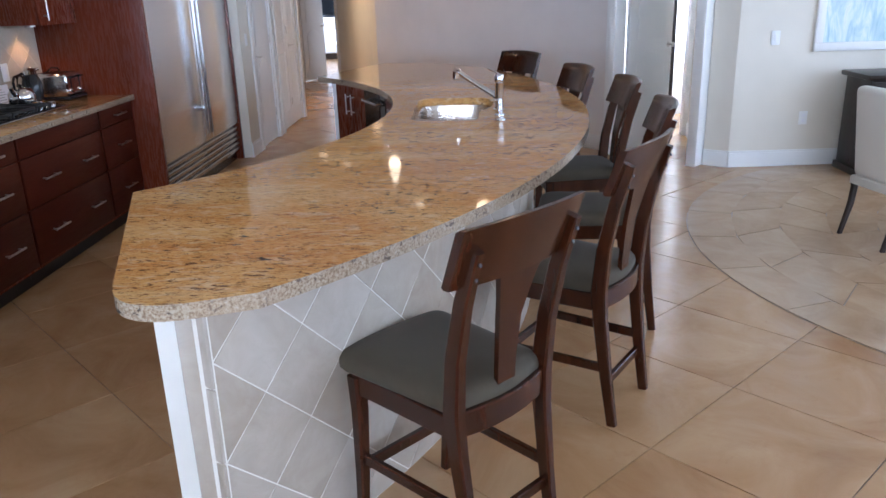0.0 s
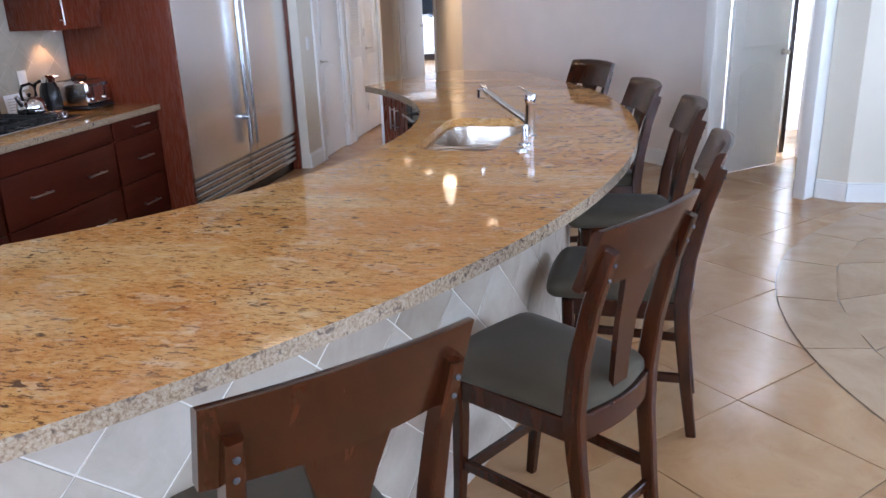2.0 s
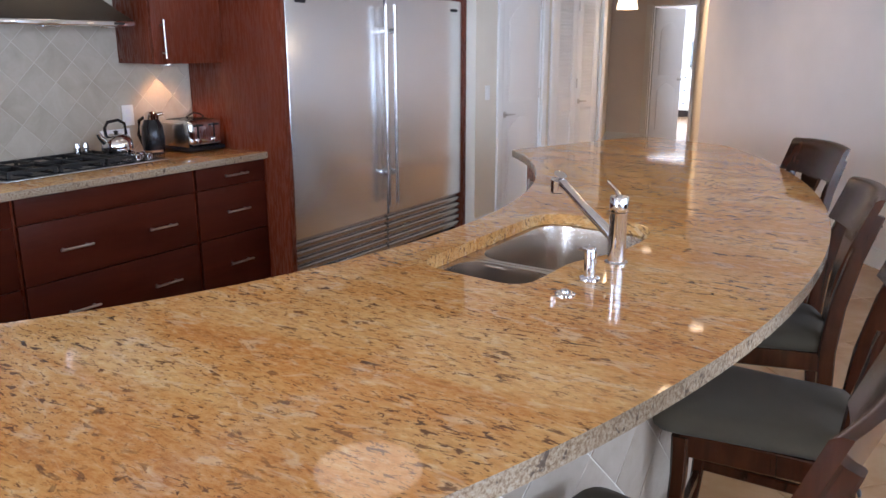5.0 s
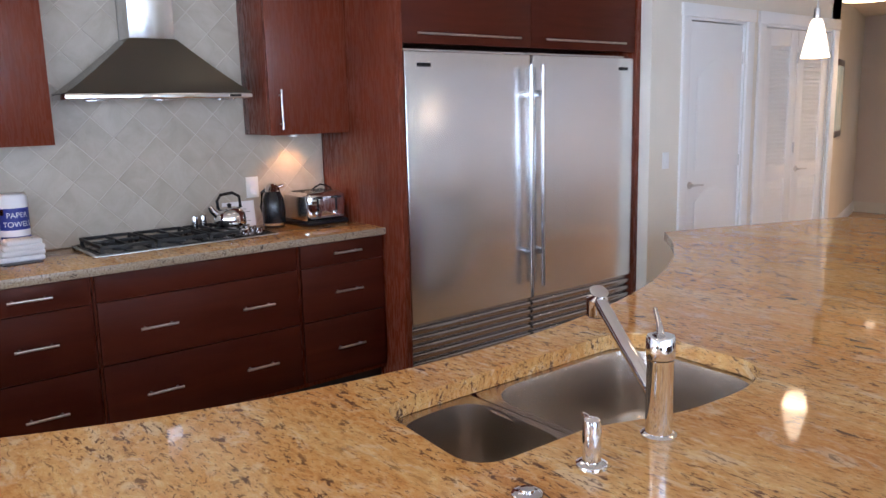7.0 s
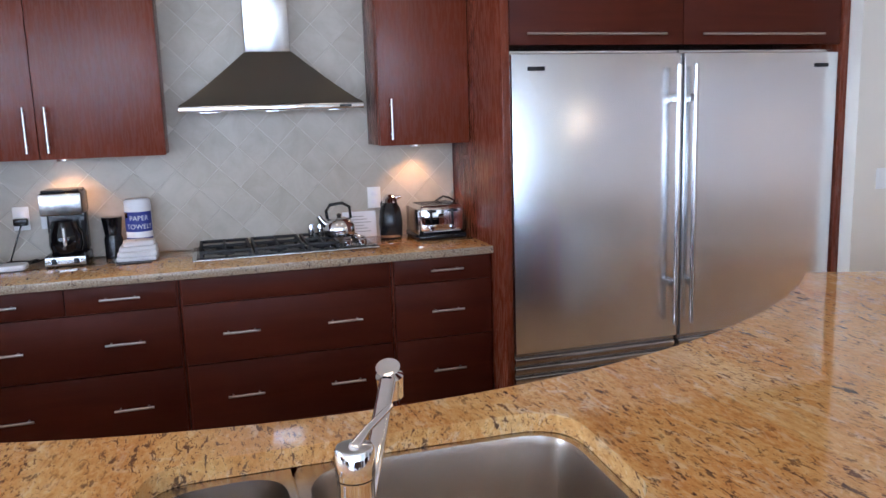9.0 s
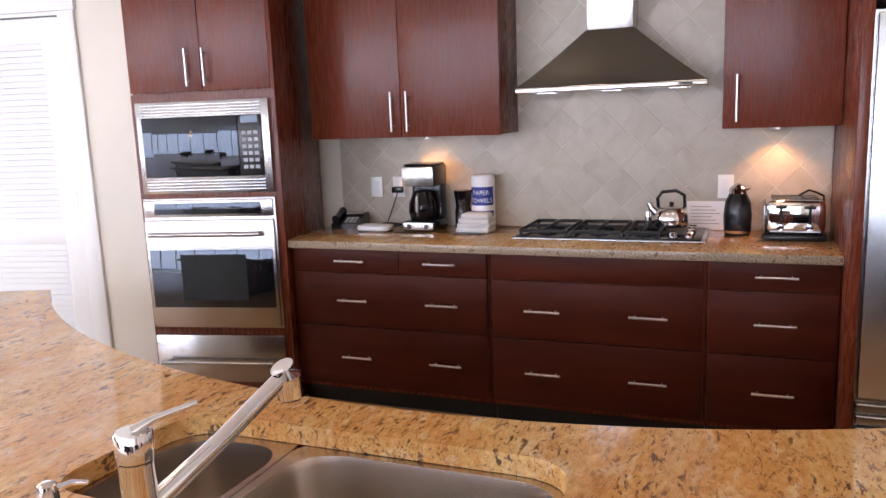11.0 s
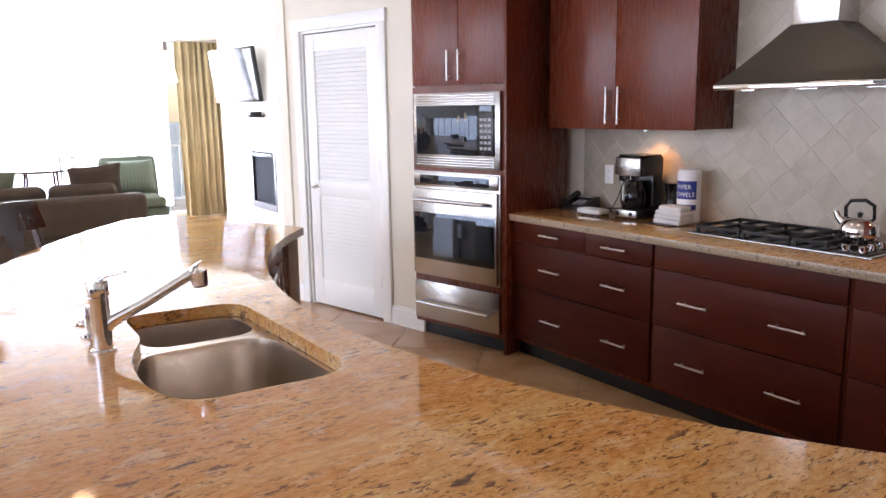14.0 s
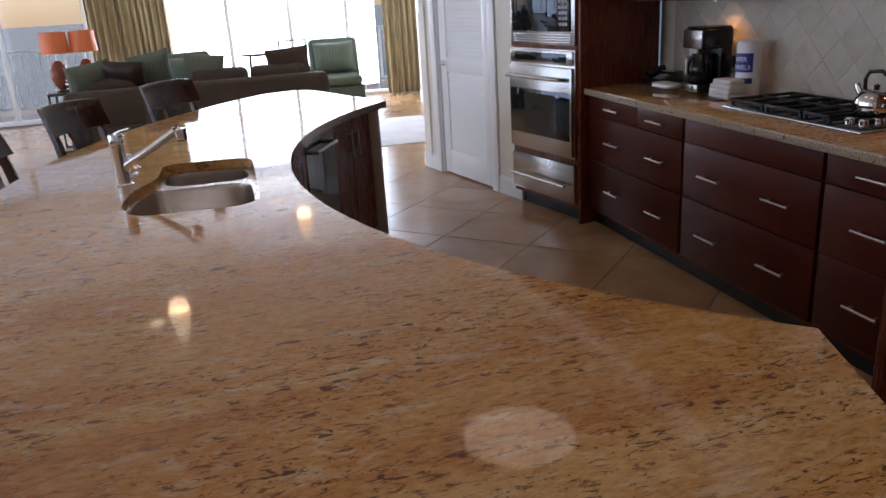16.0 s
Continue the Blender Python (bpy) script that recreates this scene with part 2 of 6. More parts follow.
M_STRIPE = stripes("striped_armchair_fabric", (0.08, 0.105, 0.075), (0.24, 0.24, 0.17), (0.035, 0.045, 0.035), 7)
M_CURTAIN = cloth("gold_curtain_fabric", (0.30, 0.235, 0.125), (0.46, 0.37, 0.21), 250, 0.9, 2.0)
M_LEATHER = paint("white_leather", (0.74, 0.72, 0.66), 0.4, 0.05, 0.3)
M_TOWEL = cloth("white_towel", (0.62, 0.60, 0.60), (0.82, 0.80, 0.79), 420)
M_PAPER = paint("white_paper", (0.80, 0.80, 0.82), 0.7, 0.03)
M_BLUE = material("blue_print", (0.02, 0.035, 0.24), 0.45)
M_PRINT = material("white_print", (0.8, 0.8, 0.82), 0.5)
M_GREY_PRINT = material("grey_print", (0.35, 0.35, 0.36), 0.6)
M_ORANGE = lit("orange_lamp_shade", (0.60, 0.145, 0.035), 0.15)
M_CERAMIC = paint("rust_glazed_ceramic", (0.20, 0.045, 0.018), 0.12, 0.25, 0.05)
M_SHADE = lit("frosted_glass_shade", (1.0, 0.78, 0.50), 3.6)
M_PUCK = lit("lamp_lens", (1.0, 0.66, 0.34), 18.0)
M_CAN = lit("downlight_lens", (1.0, 0.74, 0.45), 9.0)
M_GLASS = glass("clear_glass")
M_SCREEN = material("dark_screen", (0.012, 0.013, 0.015), 0.06)
M_COPPER = material("warm_metal_lid", (0.75, 0.42, 0.24), 0.18, 1.0)

# ---- mesh helpers ----
def mesh_of(name, bm, mat, smooth=None):
    me = bpy.data.meshes.new(name)
    bm.normal_update()
    bm.to_mesh(me)
    bm.free()
    for mt in (mat if isinstance(mat, (list, tuple)) else [mat]):
        me.materials.append(mt)
    if smooth is not None:
        me.polygons.foreach_set("use_smooth", [True] * len(me.polygons))
        me.set_sharp_from_angle(angle=radians(smooth))
    return me


def part(name, bm, mat, parent=None, label="", smooth=40, m=None):
    ob = new(name, mesh_of(name, bm, mat, smooth))
    if parent is not None:
        ob.parent = parent
    if m is not None:
        ob.matrix_basis = m
    if label:
        ob["label"] = label
    return ob


def thing(name, m, label, category, group="", kind=""):
    ob = new(name)
    ob.empty_display_size = 0.1
    ob.matrix_basis = m
    return tagged(ob, label, category, group, kind)


def solid(name, bm, mat, label, category, kind="", group="", smooth=40, m=None):
    return tagged(part(name, bm, mat, None, "", smooth, m), label, category, group, kind)


def box(x0, y0, z0, x1, y1, z1, bevel=0.0, seg=2, bm=None):
    """An axis-aligned box with rounded edges, added to bm."""
    one = bmesh.new()
    bmesh.ops.create_cube(one, size=1.0)
    bmesh.ops.scale(one, vec=(x1 - x0, y1 - y0, z1 - z0), verts=one.verts)
    bmesh.ops.translate(one, vec=((x0 + x1) / 2, (y0 + y1) / 2, (z0 + z1) / 2), verts=one.verts)
    if bevel > 0:
        bmesh.ops.bevel(one, geom=list(one.edges), offset=bevel, segments=seg, profile=0.5, affect="EDGES")
    return join(bm, one)


def join(bm, one, m=None):
    if m is not None:
        bmesh.ops.transform(one, matrix=m, verts=one.verts)
    if bm is None:
        return one
    tmp = bpy.data.meshes.new("tmp")
    one.to_mesh(tmp)
    one.free()
    bm.from_mesh(tmp)
    bpy.data.meshes.remove(tmp)
    return bm


def tube(points, radius, seg=10, bm=None, closed_ends=True):
    """A round bar along points; radius may be a list."""
    one = bmesh.new()
    pts = [Vector(p) for p in points]
    rings = []
    for i, p in enumerate(pts):
        a = pts[max(i - 1, 0)]
        b = pts[min(i + 1, len(pts) - 1)]
        d = (b - a).normalized()
        up = Vector((0, 0, 1)) if abs(d.z) < 0.95 else Vector((1, 0, 0))
        u = d.cross(up).normalized()
        v = u.cross(d).normalized()
        r = radius[i] if isinstance(radius, (list, tuple)) else radius
        rings.append([one.verts.new(p + r * (math.cos(2 * math.pi * k / seg) * u + math.sin(2 * math.pi * k / seg) * v)) for k in range(seg)])
    for ra, rb in zip(rings, rings[1:]):
        for k in range(seg):
            one.faces.new((ra[k], ra[(k + 1) % seg], rb[(k + 1) % seg], rb[k]))
    if closed_ends:
        one.faces.new(rings[0][::-1])
        one.faces.new(rings[-1])
    bmesh.ops.recalc_face_normals(one, faces=one.faces)
    return join(bm, one)


def lathe(profile, seg=32, bm=None, m=None):
    """A turned shape from (radius, z) pairs."""
    one = bmesh.new()
    rings = []
    for r, z in profile:
        if r < 1e-5:
            rings.append([one.verts.new((0, 0, z))])
        else:
            rings.append([one.verts.new((r * math.cos(2 * math.pi * k / seg), r * math.sin(2 * math.pi * k / seg), z)) for k in range(seg)])
    for ra, rb in zip(rings, rings[1:]):
        for k in range(seg):
            q = [ra[k % len(ra)], ra[(k + 1) % len(ra)], rb[(k + 1) % len(rb)], rb[k % len(rb)]]
            q = list(dict.fromkeys(q))
            if len(q) > 2:
                one.faces.new(q)
    bmesh.ops.recalc_face_normals(one, faces=one.faces)
    return join(bm, one, m)


def prism(outline, z0, z1, bm=None, bevel=0.0, seg=2, m=None):
    """A slab over a closed outline of (x, y)."""
    one = bmesh.new()
    low = [one.verts.new((x, y, z0)) for x, y in outline]
    high = [one.verts.new((x, y, z1)) for x, y in outline]
    n = len(outline)
    one.faces.new(low[::-1])
    one.faces.new(high)
    for k in range(n):
        one.faces.new((low[k], low[(k + 1) % n], high[(k + 1) % n], high[k]))
    bmesh.ops.recalc_face_normals(one, faces=one.faces)
    if bevel > 0:
        rim = [e for e in one.edges if abs(e.verts[0].co.z - e.verts[1].co.z) < 1e-6]
        bmesh.ops.bevel(one, geom=rim, offset=bevel, segments=seg, profile=0.5, affect="EDGES")
    return join(bm, one, m)


def arc(cx, cy, r, a0, a1, n):
    return [(cx + r * math.cos(radians(a0 + (a1 - a0) * k / n)), cy + r * math.sin(radians(a0 + (a1 - a0) * k / n))) for k in range(n + 1)]


def rounded(points, radius, n=6):
    """An outline whose corners are rounded; radius: one for all, or a list."""
    out = []
    count = len(points)
    for i in range(count):
        p, a, b = Vector(points[i]), Vector(points[i - 1]), Vector(points[(i + 1) % count])
        r = radius[i] if isinstance(radius, (list, tuple)) else radius
        if r <= 0:
            out.append(tuple(p))
            continue
        da, db = (a - p).normalized(), (b - p).normalized()
        for k in range(n + 1):
            s = k / n
            out.append(tuple((1 - s) ** 2 * (p + da * r) + 2 * s * (1 - s) * p + s ** 2 * (p + db * r)))
    return out

# ---- the shell of the place ----
def wall(name, x0, y0, x1, y1, z0=0.0, z1=CEIL, thick=0.15, mat=None, holes=(), label="cream painted plaster wall", base=True):
    """A wall whose face runs from (x0, y0) to (x1, y1) with the room on its left; holes: (s0, s1, bottom, top) along it."""
    length = math.hypot(x1 - x0, y1 - y0)
    bm = None
    cuts = sorted(holes)
    s = 0.0
    runs = []
    for a, b, lo, hi in cuts:
        if a > s + 1e-4:
            bm = box(s, -thick, z0, a, 0, z1, bm=bm)
            runs.append((s, a))
        if lo > z0 + 1e-4:
            bm = box(a, -thick, z0, b, 0, lo, bm=bm)
            runs.append((a, b))
        if hi < z1 - 1e-4:
            bm = box(a, -thick, hi, b, 0, z1, bm=bm)
        s = b
    if s < length - 1e-4:
        bm = box(s, -thick, z0, length, 0, z1, bm=bm)
        runs.append((s, length))
    m = pose(x0, y0, 0, 0, 0, math.degrees(math.atan2(y1 - y0, x1 - x0)))
    ob = solid(name, bm, mat or M_WALL, label, "wall", "structure", m=m)
    if base and z0 == 0.0:
        for a, b in runs:
            if b - a < 0.03:
                continue
            one = box(a + 0.001, 0.001, 0.001, b - 0.001, 0.016, 0.125, 0.0)
            one = box(a + 0.001, 0.001, 0.1255, b - 0.001, 0.010, 0.145, 0.003, bm=one)
            solid("baseboard", one, M_WHITE, "white painted wooden baseboard", "baseboard", "structure", m=m)
    return ob


floor = solid("floor", box(-4.2, -5.6, -0.12, 6.6, 22.0, -0.007), M_GROUT, "beige travertine tile floor laid on the diagonal", "floor", "structure")
# low ceiling over the kitchen, its edge curving round the living room
low = [(-4.2, 22.0), (-4.2, -5.6)] + rounded([(-1.75, -5.6), (-1.75, 0.35), (2.95, 0.35), (2.95, 7.2)], [0, 1.1, 1.6, 0], 12) + [(6.6, 7.2), (6.6, 22.0)]
solid("ceiling", prism(low[::-1], CEIL, LIVING_CEIL + 0.1), M_CEIL, "cream painted ceiling over the kitchen", "ceiling", "structure")
solid("living_ceiling", box(-1.8, -5.6, LIVING_CEIL, 6.6, 7.19, LIVING_CEIL + 0.08), M_CEIL, "white painted living room ceiling", "ceiling", "structure")
wall("wall_kitchen", -2.47, 7.9, -2.47, 2.9, base=False)
solid("soffit", box(-2.47, 3.14, 2.503, -1.74, 7.765, CEIL - 0.001), M_WALL, "cream painted soffit over the cabinets", "soffit", "structure")
solid("oven_soffit", box(-0.65, -0.41, 2.503, 0.0, 0.43, CEIL - 0.001), M_WALL, "cream painted soffit over the oven cabinet", "soffit", "structure", m=pose(-1.69, 2.71, 0, 0, 0, 12.3))

# pantry wall with its louvred door
DW = Vector((-1.635, 2.2))
DD = Vector((-math.sin(radians(12.3)), math.cos(radians(12.3))))


def on_pantry(s):
    return DW + DD * s


pa, pb = on_pantry(0.155), on_pantry(-1.49)
wall("wall_pantry", *pa, *pb, holes=[(0.155 + 0.27, 0.155 + 1.15, 0, 2.155)])
wall("wall_pantry_return", *pb, -2.75, 0.60)
wall("wall_recess", -2.75, 0.70, -2.75, -2.0)
wall("wall_recess_return", -2.75, -1.55, -2.303, -1.55)
wall("wall_fireplace", -2.3, -1.57, -2.3, -4.0, z1=CEIL, holes=[(0.48, 1.26, 0.36, 1.12)])
wall("wall_curtain_niche", -2.302, -4.0, -2.85, -4.0)
wall("wall_curtain_side", -2.85, -4.0, -2.85, -5.2)
# closet wall north of the refrigerators, and the hall
wall("wall_closets", -1.56, 10.45, -1.56, 7.767, holes=[(0.13, 1.26, 0, 2.13), (1.52, 2.26, 0, 2.13)])
wall("wall_closet_back", -2.5, 10.4, -2.5, 7.7, base=False)
wall("wall_hall_corner", -1.78, 10.45, -1.56, 10.45)
wall("wall_hall_left", -3.08, 14.5, -1.78, 10.45, mat=M_WALL)
wall("wall_hall_end", -1.70, 14.5, -3.08, 14.5, mat=M_WALL_GREY, holes=[(0.05, 0.72, 0, 2.1)], label="pale grey painted wall at the end of the hall")
wall("wall_hall_right", -0.57, 10.65, -1.72, 14.5)
wall("wall_far_room", 0.5, 20.0, -4.1, 20.0, mat=M_WALL_GREY)
wall("wall_far_room_side", -4.1, 22.0, -4.1, 10.0, mat=M_WALL_GREY, holes=[(3.4, 5.6, 0.75, 2.25)])
wall("wall_far_room_east", 0.5, 14.6, 0.5, 20.0, mat=M_WALL_GREY)
wall("wall_dining_side", 2.04, 7.66, -0.57, 10.65, mat=M_WALL_GREY, label="pale taupe painted plaster wall")
wall("wall_picture", 6.5, 7.0, 2.93, 6.88, z1=LIVING_CEIL, label="cream painted wall with a framed picture")
wall("wall_doorway_return", 2.93, 6.88, 2.75, 7.005)
wall("wall_vestibule", 2.75, 7.02, 3.0, 8.5, base=True)
wall("wall_vestibule_end", 3.6, 9.9, 0.9, 9.9)
wall("wall_bedroom", 3.6, 7.2, 3.6, 9.9, holes=[(1.40, 2.50, 0.85, 2.15)])
wall("wall_doorway_head", 2.70, 7.03, 2.06, 7.67, z0=2.12, z1=CEIL, thick=0.12)


def casing(name, x0, y0, x1, y1, top, width=0.09, label="white painted door casing"):
    """Trim round an opening whose face runs from (x0, y0) to (x1, y1), on the left side of that line."""
    length = math.hypot(x1 - x0, y1 - y0)
    bm = box(-width, 0.001, 0, 0, 0.022, top, 0.004)
    bm = box(length, 0.001, 0, length + width, 0.022, top, 0.004, bm=bm)
    bm = box(-width - 0.01, 0.001, top + 0.0005, length + width + 0.01, 0.026, top + width, 0.004, bm=bm)
    bm = box(0, -0.13, 0, 0.018, 0.0005, top, bm=bm)
    bm = box(length - 0.018, -0.13, 0, length, 0.0005, top, bm=bm)
    bm = box(0.018, -0.13, top - 0.018, length - 0.018, 0.0005, top, bm=bm)
    return solid(name, bm, M_WHITE, label, "door frame", "structure", m=pose(x0, y0, 0, 0, 0, math.degrees(math.atan2(y1 - y0, x1 - x0))))


def lever(parent, x, y, z, flip=1, m=None):
    h = part("door_handle", lathe([(0, 0), (0.027, 0), (0.026, 0.008), (0.012, 0.011), (0.010, 0.035), (0, 0.036)], 20), M_NICKEL, parent, "satin nickel lever handle", 40, pose(x, y, z, -90, 0, 0))
    part("lever", tube([(0, 0, 0.03), (flip * 0.03, 0.0, 0.042), (flip * 0.11, 0.004, 0.043)], [0.008, 0.0075, 0.006], 10), M_NICKEL, h)


def louvred_door(name, m, width, height, mid, label, handle=-1, panels=True):
    """A door in the x-z plane, its face towards +y; mid: height of the lock rail."""
    d = thing(name, m, label, "door", "", "structure")
    st = 0.115
    part("stile", box(0.003, -0.035, 0.012, st, 0, height, 0.003), M_WHITE, d)
    part("stile", box(width - st, -0.035, 0.012, width - 0.003, 0, height, 0.003), M_WHITE, d)
    for z0, z1 in ((0.012, 0.22), (mid - 0.06, mid + 0.06), (height - 0.13, height)):
        part("rail", box(st, -0.035, z0, width - st, -0.001, z1, 0.002), M_WHITE, d)
    for z0, z1 in ((0.22, mid - 0.06), (mid + 0.06, height - 0.13)):
        part("panel_backing", box(st, -0.030, z0, width - st, -0.024, z1), M_WHITE, d)
        count = int((z1 - z0) / 0.032)
        for k in range(count):
            z = z0 + (k + 0.5) * (z1 - z0) / count
            s = part("slat", box(st + 0.001, -0.021, -0.003, width - st - 0.001, 0.021, 0.003), M_WHITE, d, "", 40, pose(0, -0.014, z, -64, 0, 0))
    if handle:
        lever(d, 0.06 if handle < 0 else width - 0.06, 0, 0.97, 1 if handle < 0 else -1)
    for z in (0.30, 1.15, height - 0.22):
        x = width - 0.004 if handle < 0 else 0.004
        part("hinge", tube([(x, 0.006, z - 0.045), (x, 0.006, z + 0.045)], 0.007, 8), M_NICKEL, d)
    return d


# pantry door: its face looks into the kitchen
a = on_pantry(-1.15 + 0.0)
ang = math.degrees(math.atan2(-DD.y, -DD.x))
c0, c1 = on_pantry(-0.27), on_pantry(-1.15)
casing("door_frame_1", c0.x, c0.y, c1.x, c1.y, 2.155)
louvred_door("door_1", pose(c0.x, c0.y, 0, 0, 0, ang) @ pose(0.022, -0.012, 0), 0.836, 2.13, 0.955, "white painted louvred pantry door, shut", 1)
casing("door_frame_2", -1.56, 8.93, -1.56, 8.19, 2.13)
casing("door_frame_3", -1.56, 10.32, -1.56, 9.19, 2.13)
louvred_door("door_3", pose(-1.56, 10.32, 0, 0, 0, -90) @ pose(0.02, -0.012, 0), 0.545, 2.105, 0.955, "white painted louvred closet door, shut", 1)
louvred_door("door_4", pose(-1.56, 9.755, 0, 0, 0, -90) @ pose(0.0, -0.012, 0), 0.545, 2.105, 0.955, "white painted louvred closet door, shut", 0)


def panel_door(name, m, width, height, label, with_lever=False):
    d = thing(name, m, label, "door", "", "structure")
    part("leaf", box(0, -0.018, 0.01, width, 0.018, height, 0.003), M_WHITE, d)
    arch = [(0.12, 1.05), (width - 0.12, 1.05)] + [(width - 0.12 - (width - 0.24) * k / 10, 1.72 + 0.13 * math.sin(math.pi * k / 10)) for k in range(11)]
    low_p = [(0.12, 0.22), (width - 0.12, 0.22)] + [(width - 0.12 - (width - 0.24) * k / 10, 0.82 + 0.10 * math.sin(math.pi * k / 10)) for k in range(11)]
    for o in (arch, low_p):
        for s in (1, -1):
            part("panel", prism(o, 0.0, 0.008, bevel=0.003, m=pose(0, s * 0.0185, 0, 90, 0, 0) if s < 0 else pose(width, 0.0185, 0, 90, 0, 180)), M_WHITE, d, "raised arched panel")
    if with_lever:
        lever(d, width - 0.06, 0.018, 0.95, -1)
        for z in (0.30, 1.10, height - 0.24):
            part("hinge", tube([(0.004, 0.022, z - 0.045), (0.004, 0.022, z + 0.045)], 0.007, 8), M_NICKEL, d)
        return d
    for s in (1, -1):
        h = part("door_handle", lathe([(0, 0), (0.026, 0), (0.025, 0.008), (0.011, 0.011), (0.010, 0.04), (0.022, 0.05), (0.022, 0.06), (0, 0.065)], 20), M_NICKEL, d, "satin nickel knob", 40, pose(width - 0.06, s * 0.018, 0.98, -90 * s, 0, 0))
    return d


panel_door("door_2", pose(-1.56, 8.93, 0, 0, 0, -90) @ pose(0.02, -0.03, 0), 0.70, 2.105, "white panelled closet door beside the refrigerators, shut", True)
panel_door("door_5", pose(2.17, 7.72, 0, 0, 0, 41), 0.68, 2.08, "white panelled interior door standing open")
solid("door_post_a", box(-0.05, -0.14, 0, 0.05, 0.01, 2.12, 0.004), M_WHITE, "white painted door casing", "door frame", "structure", m=pose(2.08, 7.64, 0, 0, 0, -48))
solid("door_post_b", box(-0.045, -0.14, 0, 0.045, 0.012, 2.12, 0.004), M_WHITE, "white painted door casing", "door frame", "structure", m=pose(2.715, 7.04, 0, 0, 0, -42))
panel_brown = thing("door_6", pose(2.83, 8.62, 0, 0, 0, 80), "dark brown wooden bedroom door standing open", "door", "", "structure")
part("leaf", box(0, -0.02, 0.01, 0.8, 0.02, 2.08, 0.003), M_ESPRESSO, panel_brown)
solid("door_post_c", box(-0.06, -0.1, 0, 0.06, 0.0, 2.12, 0.004), M_WHITE, "white painted door casing", "door frame", "structure", m=pose(2.99, 8.52, 0, 0, 0, 0))
casing("door_frame_7", -1.75, 14.5, -2.42, 14.5, 2.1)
panel_door("door_7", pose(-2.40, 14.55, 0, 0, 0, 62), 0.62, 2.06, "white panelled bedroom door standing open at the hall's end")

# ---- windows ----
def window_wall(name, m, length, height, posts, rail, label):
    """A glazed wall along x with its room side towards +y."""
    w = thing(name, m, label, "window", "", "structure")
    for x in posts:
        part("mullion", box(x - 0.03, -0.06, 0.06, x + 0.03, 0.06, height - 0.06, 0.004), M_WHITE, w)
    part("sill", box(0, -0.08, 0, length, 0.08, 0.06, 0.004), M_WHITE, w)
    part("head", box(0, -0.08, height - 0.06, length, 0.08, height, 0.004), M_WHITE, w)
    if rail:
        part("transom", box(0, -0.05, rail - 0.035, length, 0.05, rail + 0.035, 0.004), M_WHITE, w)
    for a, b in zip(posts, posts[1:]):
        p = part("pane", box(a + 0.03, -0.006, 0.06, b - 0.03, 0.006, height - 0.06), M_GLASS, w, "clear glass pane")
        p.visible_shadow = False
    return w


window_wall("window_1", pose(5.0, -5.2, 0, 0, 0, 180), 7.3, LIVING_CEIL, [0.03, 1.3, 2.5, 3.65, 4.55, 5.5, 6.4, 7.27], 2.42, "tall aluminium framed window wall of the living room")
window_wall("window_2", pose(6.45, 6.6, 0, 0, 0, 90) @ pose(0, 0, 0, 0, 0, 180), 11.0, LIVING_CEIL, [0.03, 1.4, 2.8, 4.2, 5.6, 7.0, 8.4, 9.7, 10.97], 0, "tall aluminium framed window wall beside the dining area")
# Added opening for the lamp that brightens the open door
window_wall("window_4", pose(3.68, 8.6, 0.85, 0, 0, 90), 1.1, 1.3, [0.03, 0.55, 1.07], 0, "white framed bedroom window beyond the open door")
# Added opening for the lamp that brightens the hall
window_wall("window_3", pose(-4.17, 18.6, 0.75, 0, 0, -90), 2.2, 1.5, [0.03, 1.1, 2.17], 0, "white framed bedroom window in the far room")
# Out of view: wall ends added to close the room against sky light
wall("wall_east_south", 6.5, -5.2, 6.5, -4.4, z1=LIVING_CEIL)
wall("wall_east_north", 6.5, 6.6, 6.5, 7.1, z1=LIVING_CEIL)
wall("wall_south_west", -2.85, -5.2, -2.302, -5.2, z1=CEIL)
wall("wall_south_east", 5.0, -5.2, 6.5, -5.2, z1=LIVING_CEIL)
# balcony, rail, sea
solid("balcony_floor", box(-4.5, -8.0, -0.2, 9.0, -5.3, -0.06), M_TILE_PALE, "pale tiled balcony floor", "balcony", "structure")
solid("balcony_floor_east", box(6.6, -5.3, -0.2, 9.0, 8.0, -0.06), M_TILE_PALE, "pale tiled balcony floor", "balcony", "structure")


def railing(m, length, label="white metal balcony railing"):
    r = thing("balcony_railing", m, label, "railing", "balcony railings")
    part("top_rail", box(0, -0.03, 1.02, length, 0.03, 1.06, 0.006), M_WHITE, r)
    part("bottom_rail", box(0, -0.015, 0.06, length, 0.015, 0.10), M_WHITE, r)
    proto = None
    count = int(length / 0.14)
    for k in range(count + 1):
        big = k % 10 == 0
        x = k * length / count
        part("post" if big else "baluster", box(x - (0.025 if big else 0.008), -0.02 if big else -0.008, 0.1, x + (0.025 if big else 0.008), 0.02 if big else 0.008, 1.02), M_WHITE, r)


railing(pose(-4.0, -7.6, -0.06), 12.6)
railing(pose(8.6, -7.6, -0.06, 0, 0, 90), 14.0)
col = thing("balcony_column", pose(0.62, -6.8, -0.06), "round white painted balcony column outside the window", "column")
part("shaft", lathe([(0, 0.0), (0.2, 0.0), (0.2, 3.3), (0, 3.3)], 32), M_WHITE, col)
part("base", lathe([(0.2005, 0.0), (0.25, 0.0), (0.25, 0.12), (0.2005, 0.16)], 32), M_WHITE, col)
M_SEA = material("sea_water", (0.09, 0.30, 0.34), 0.25)
sea_nodes = Nodes(M_SEA)
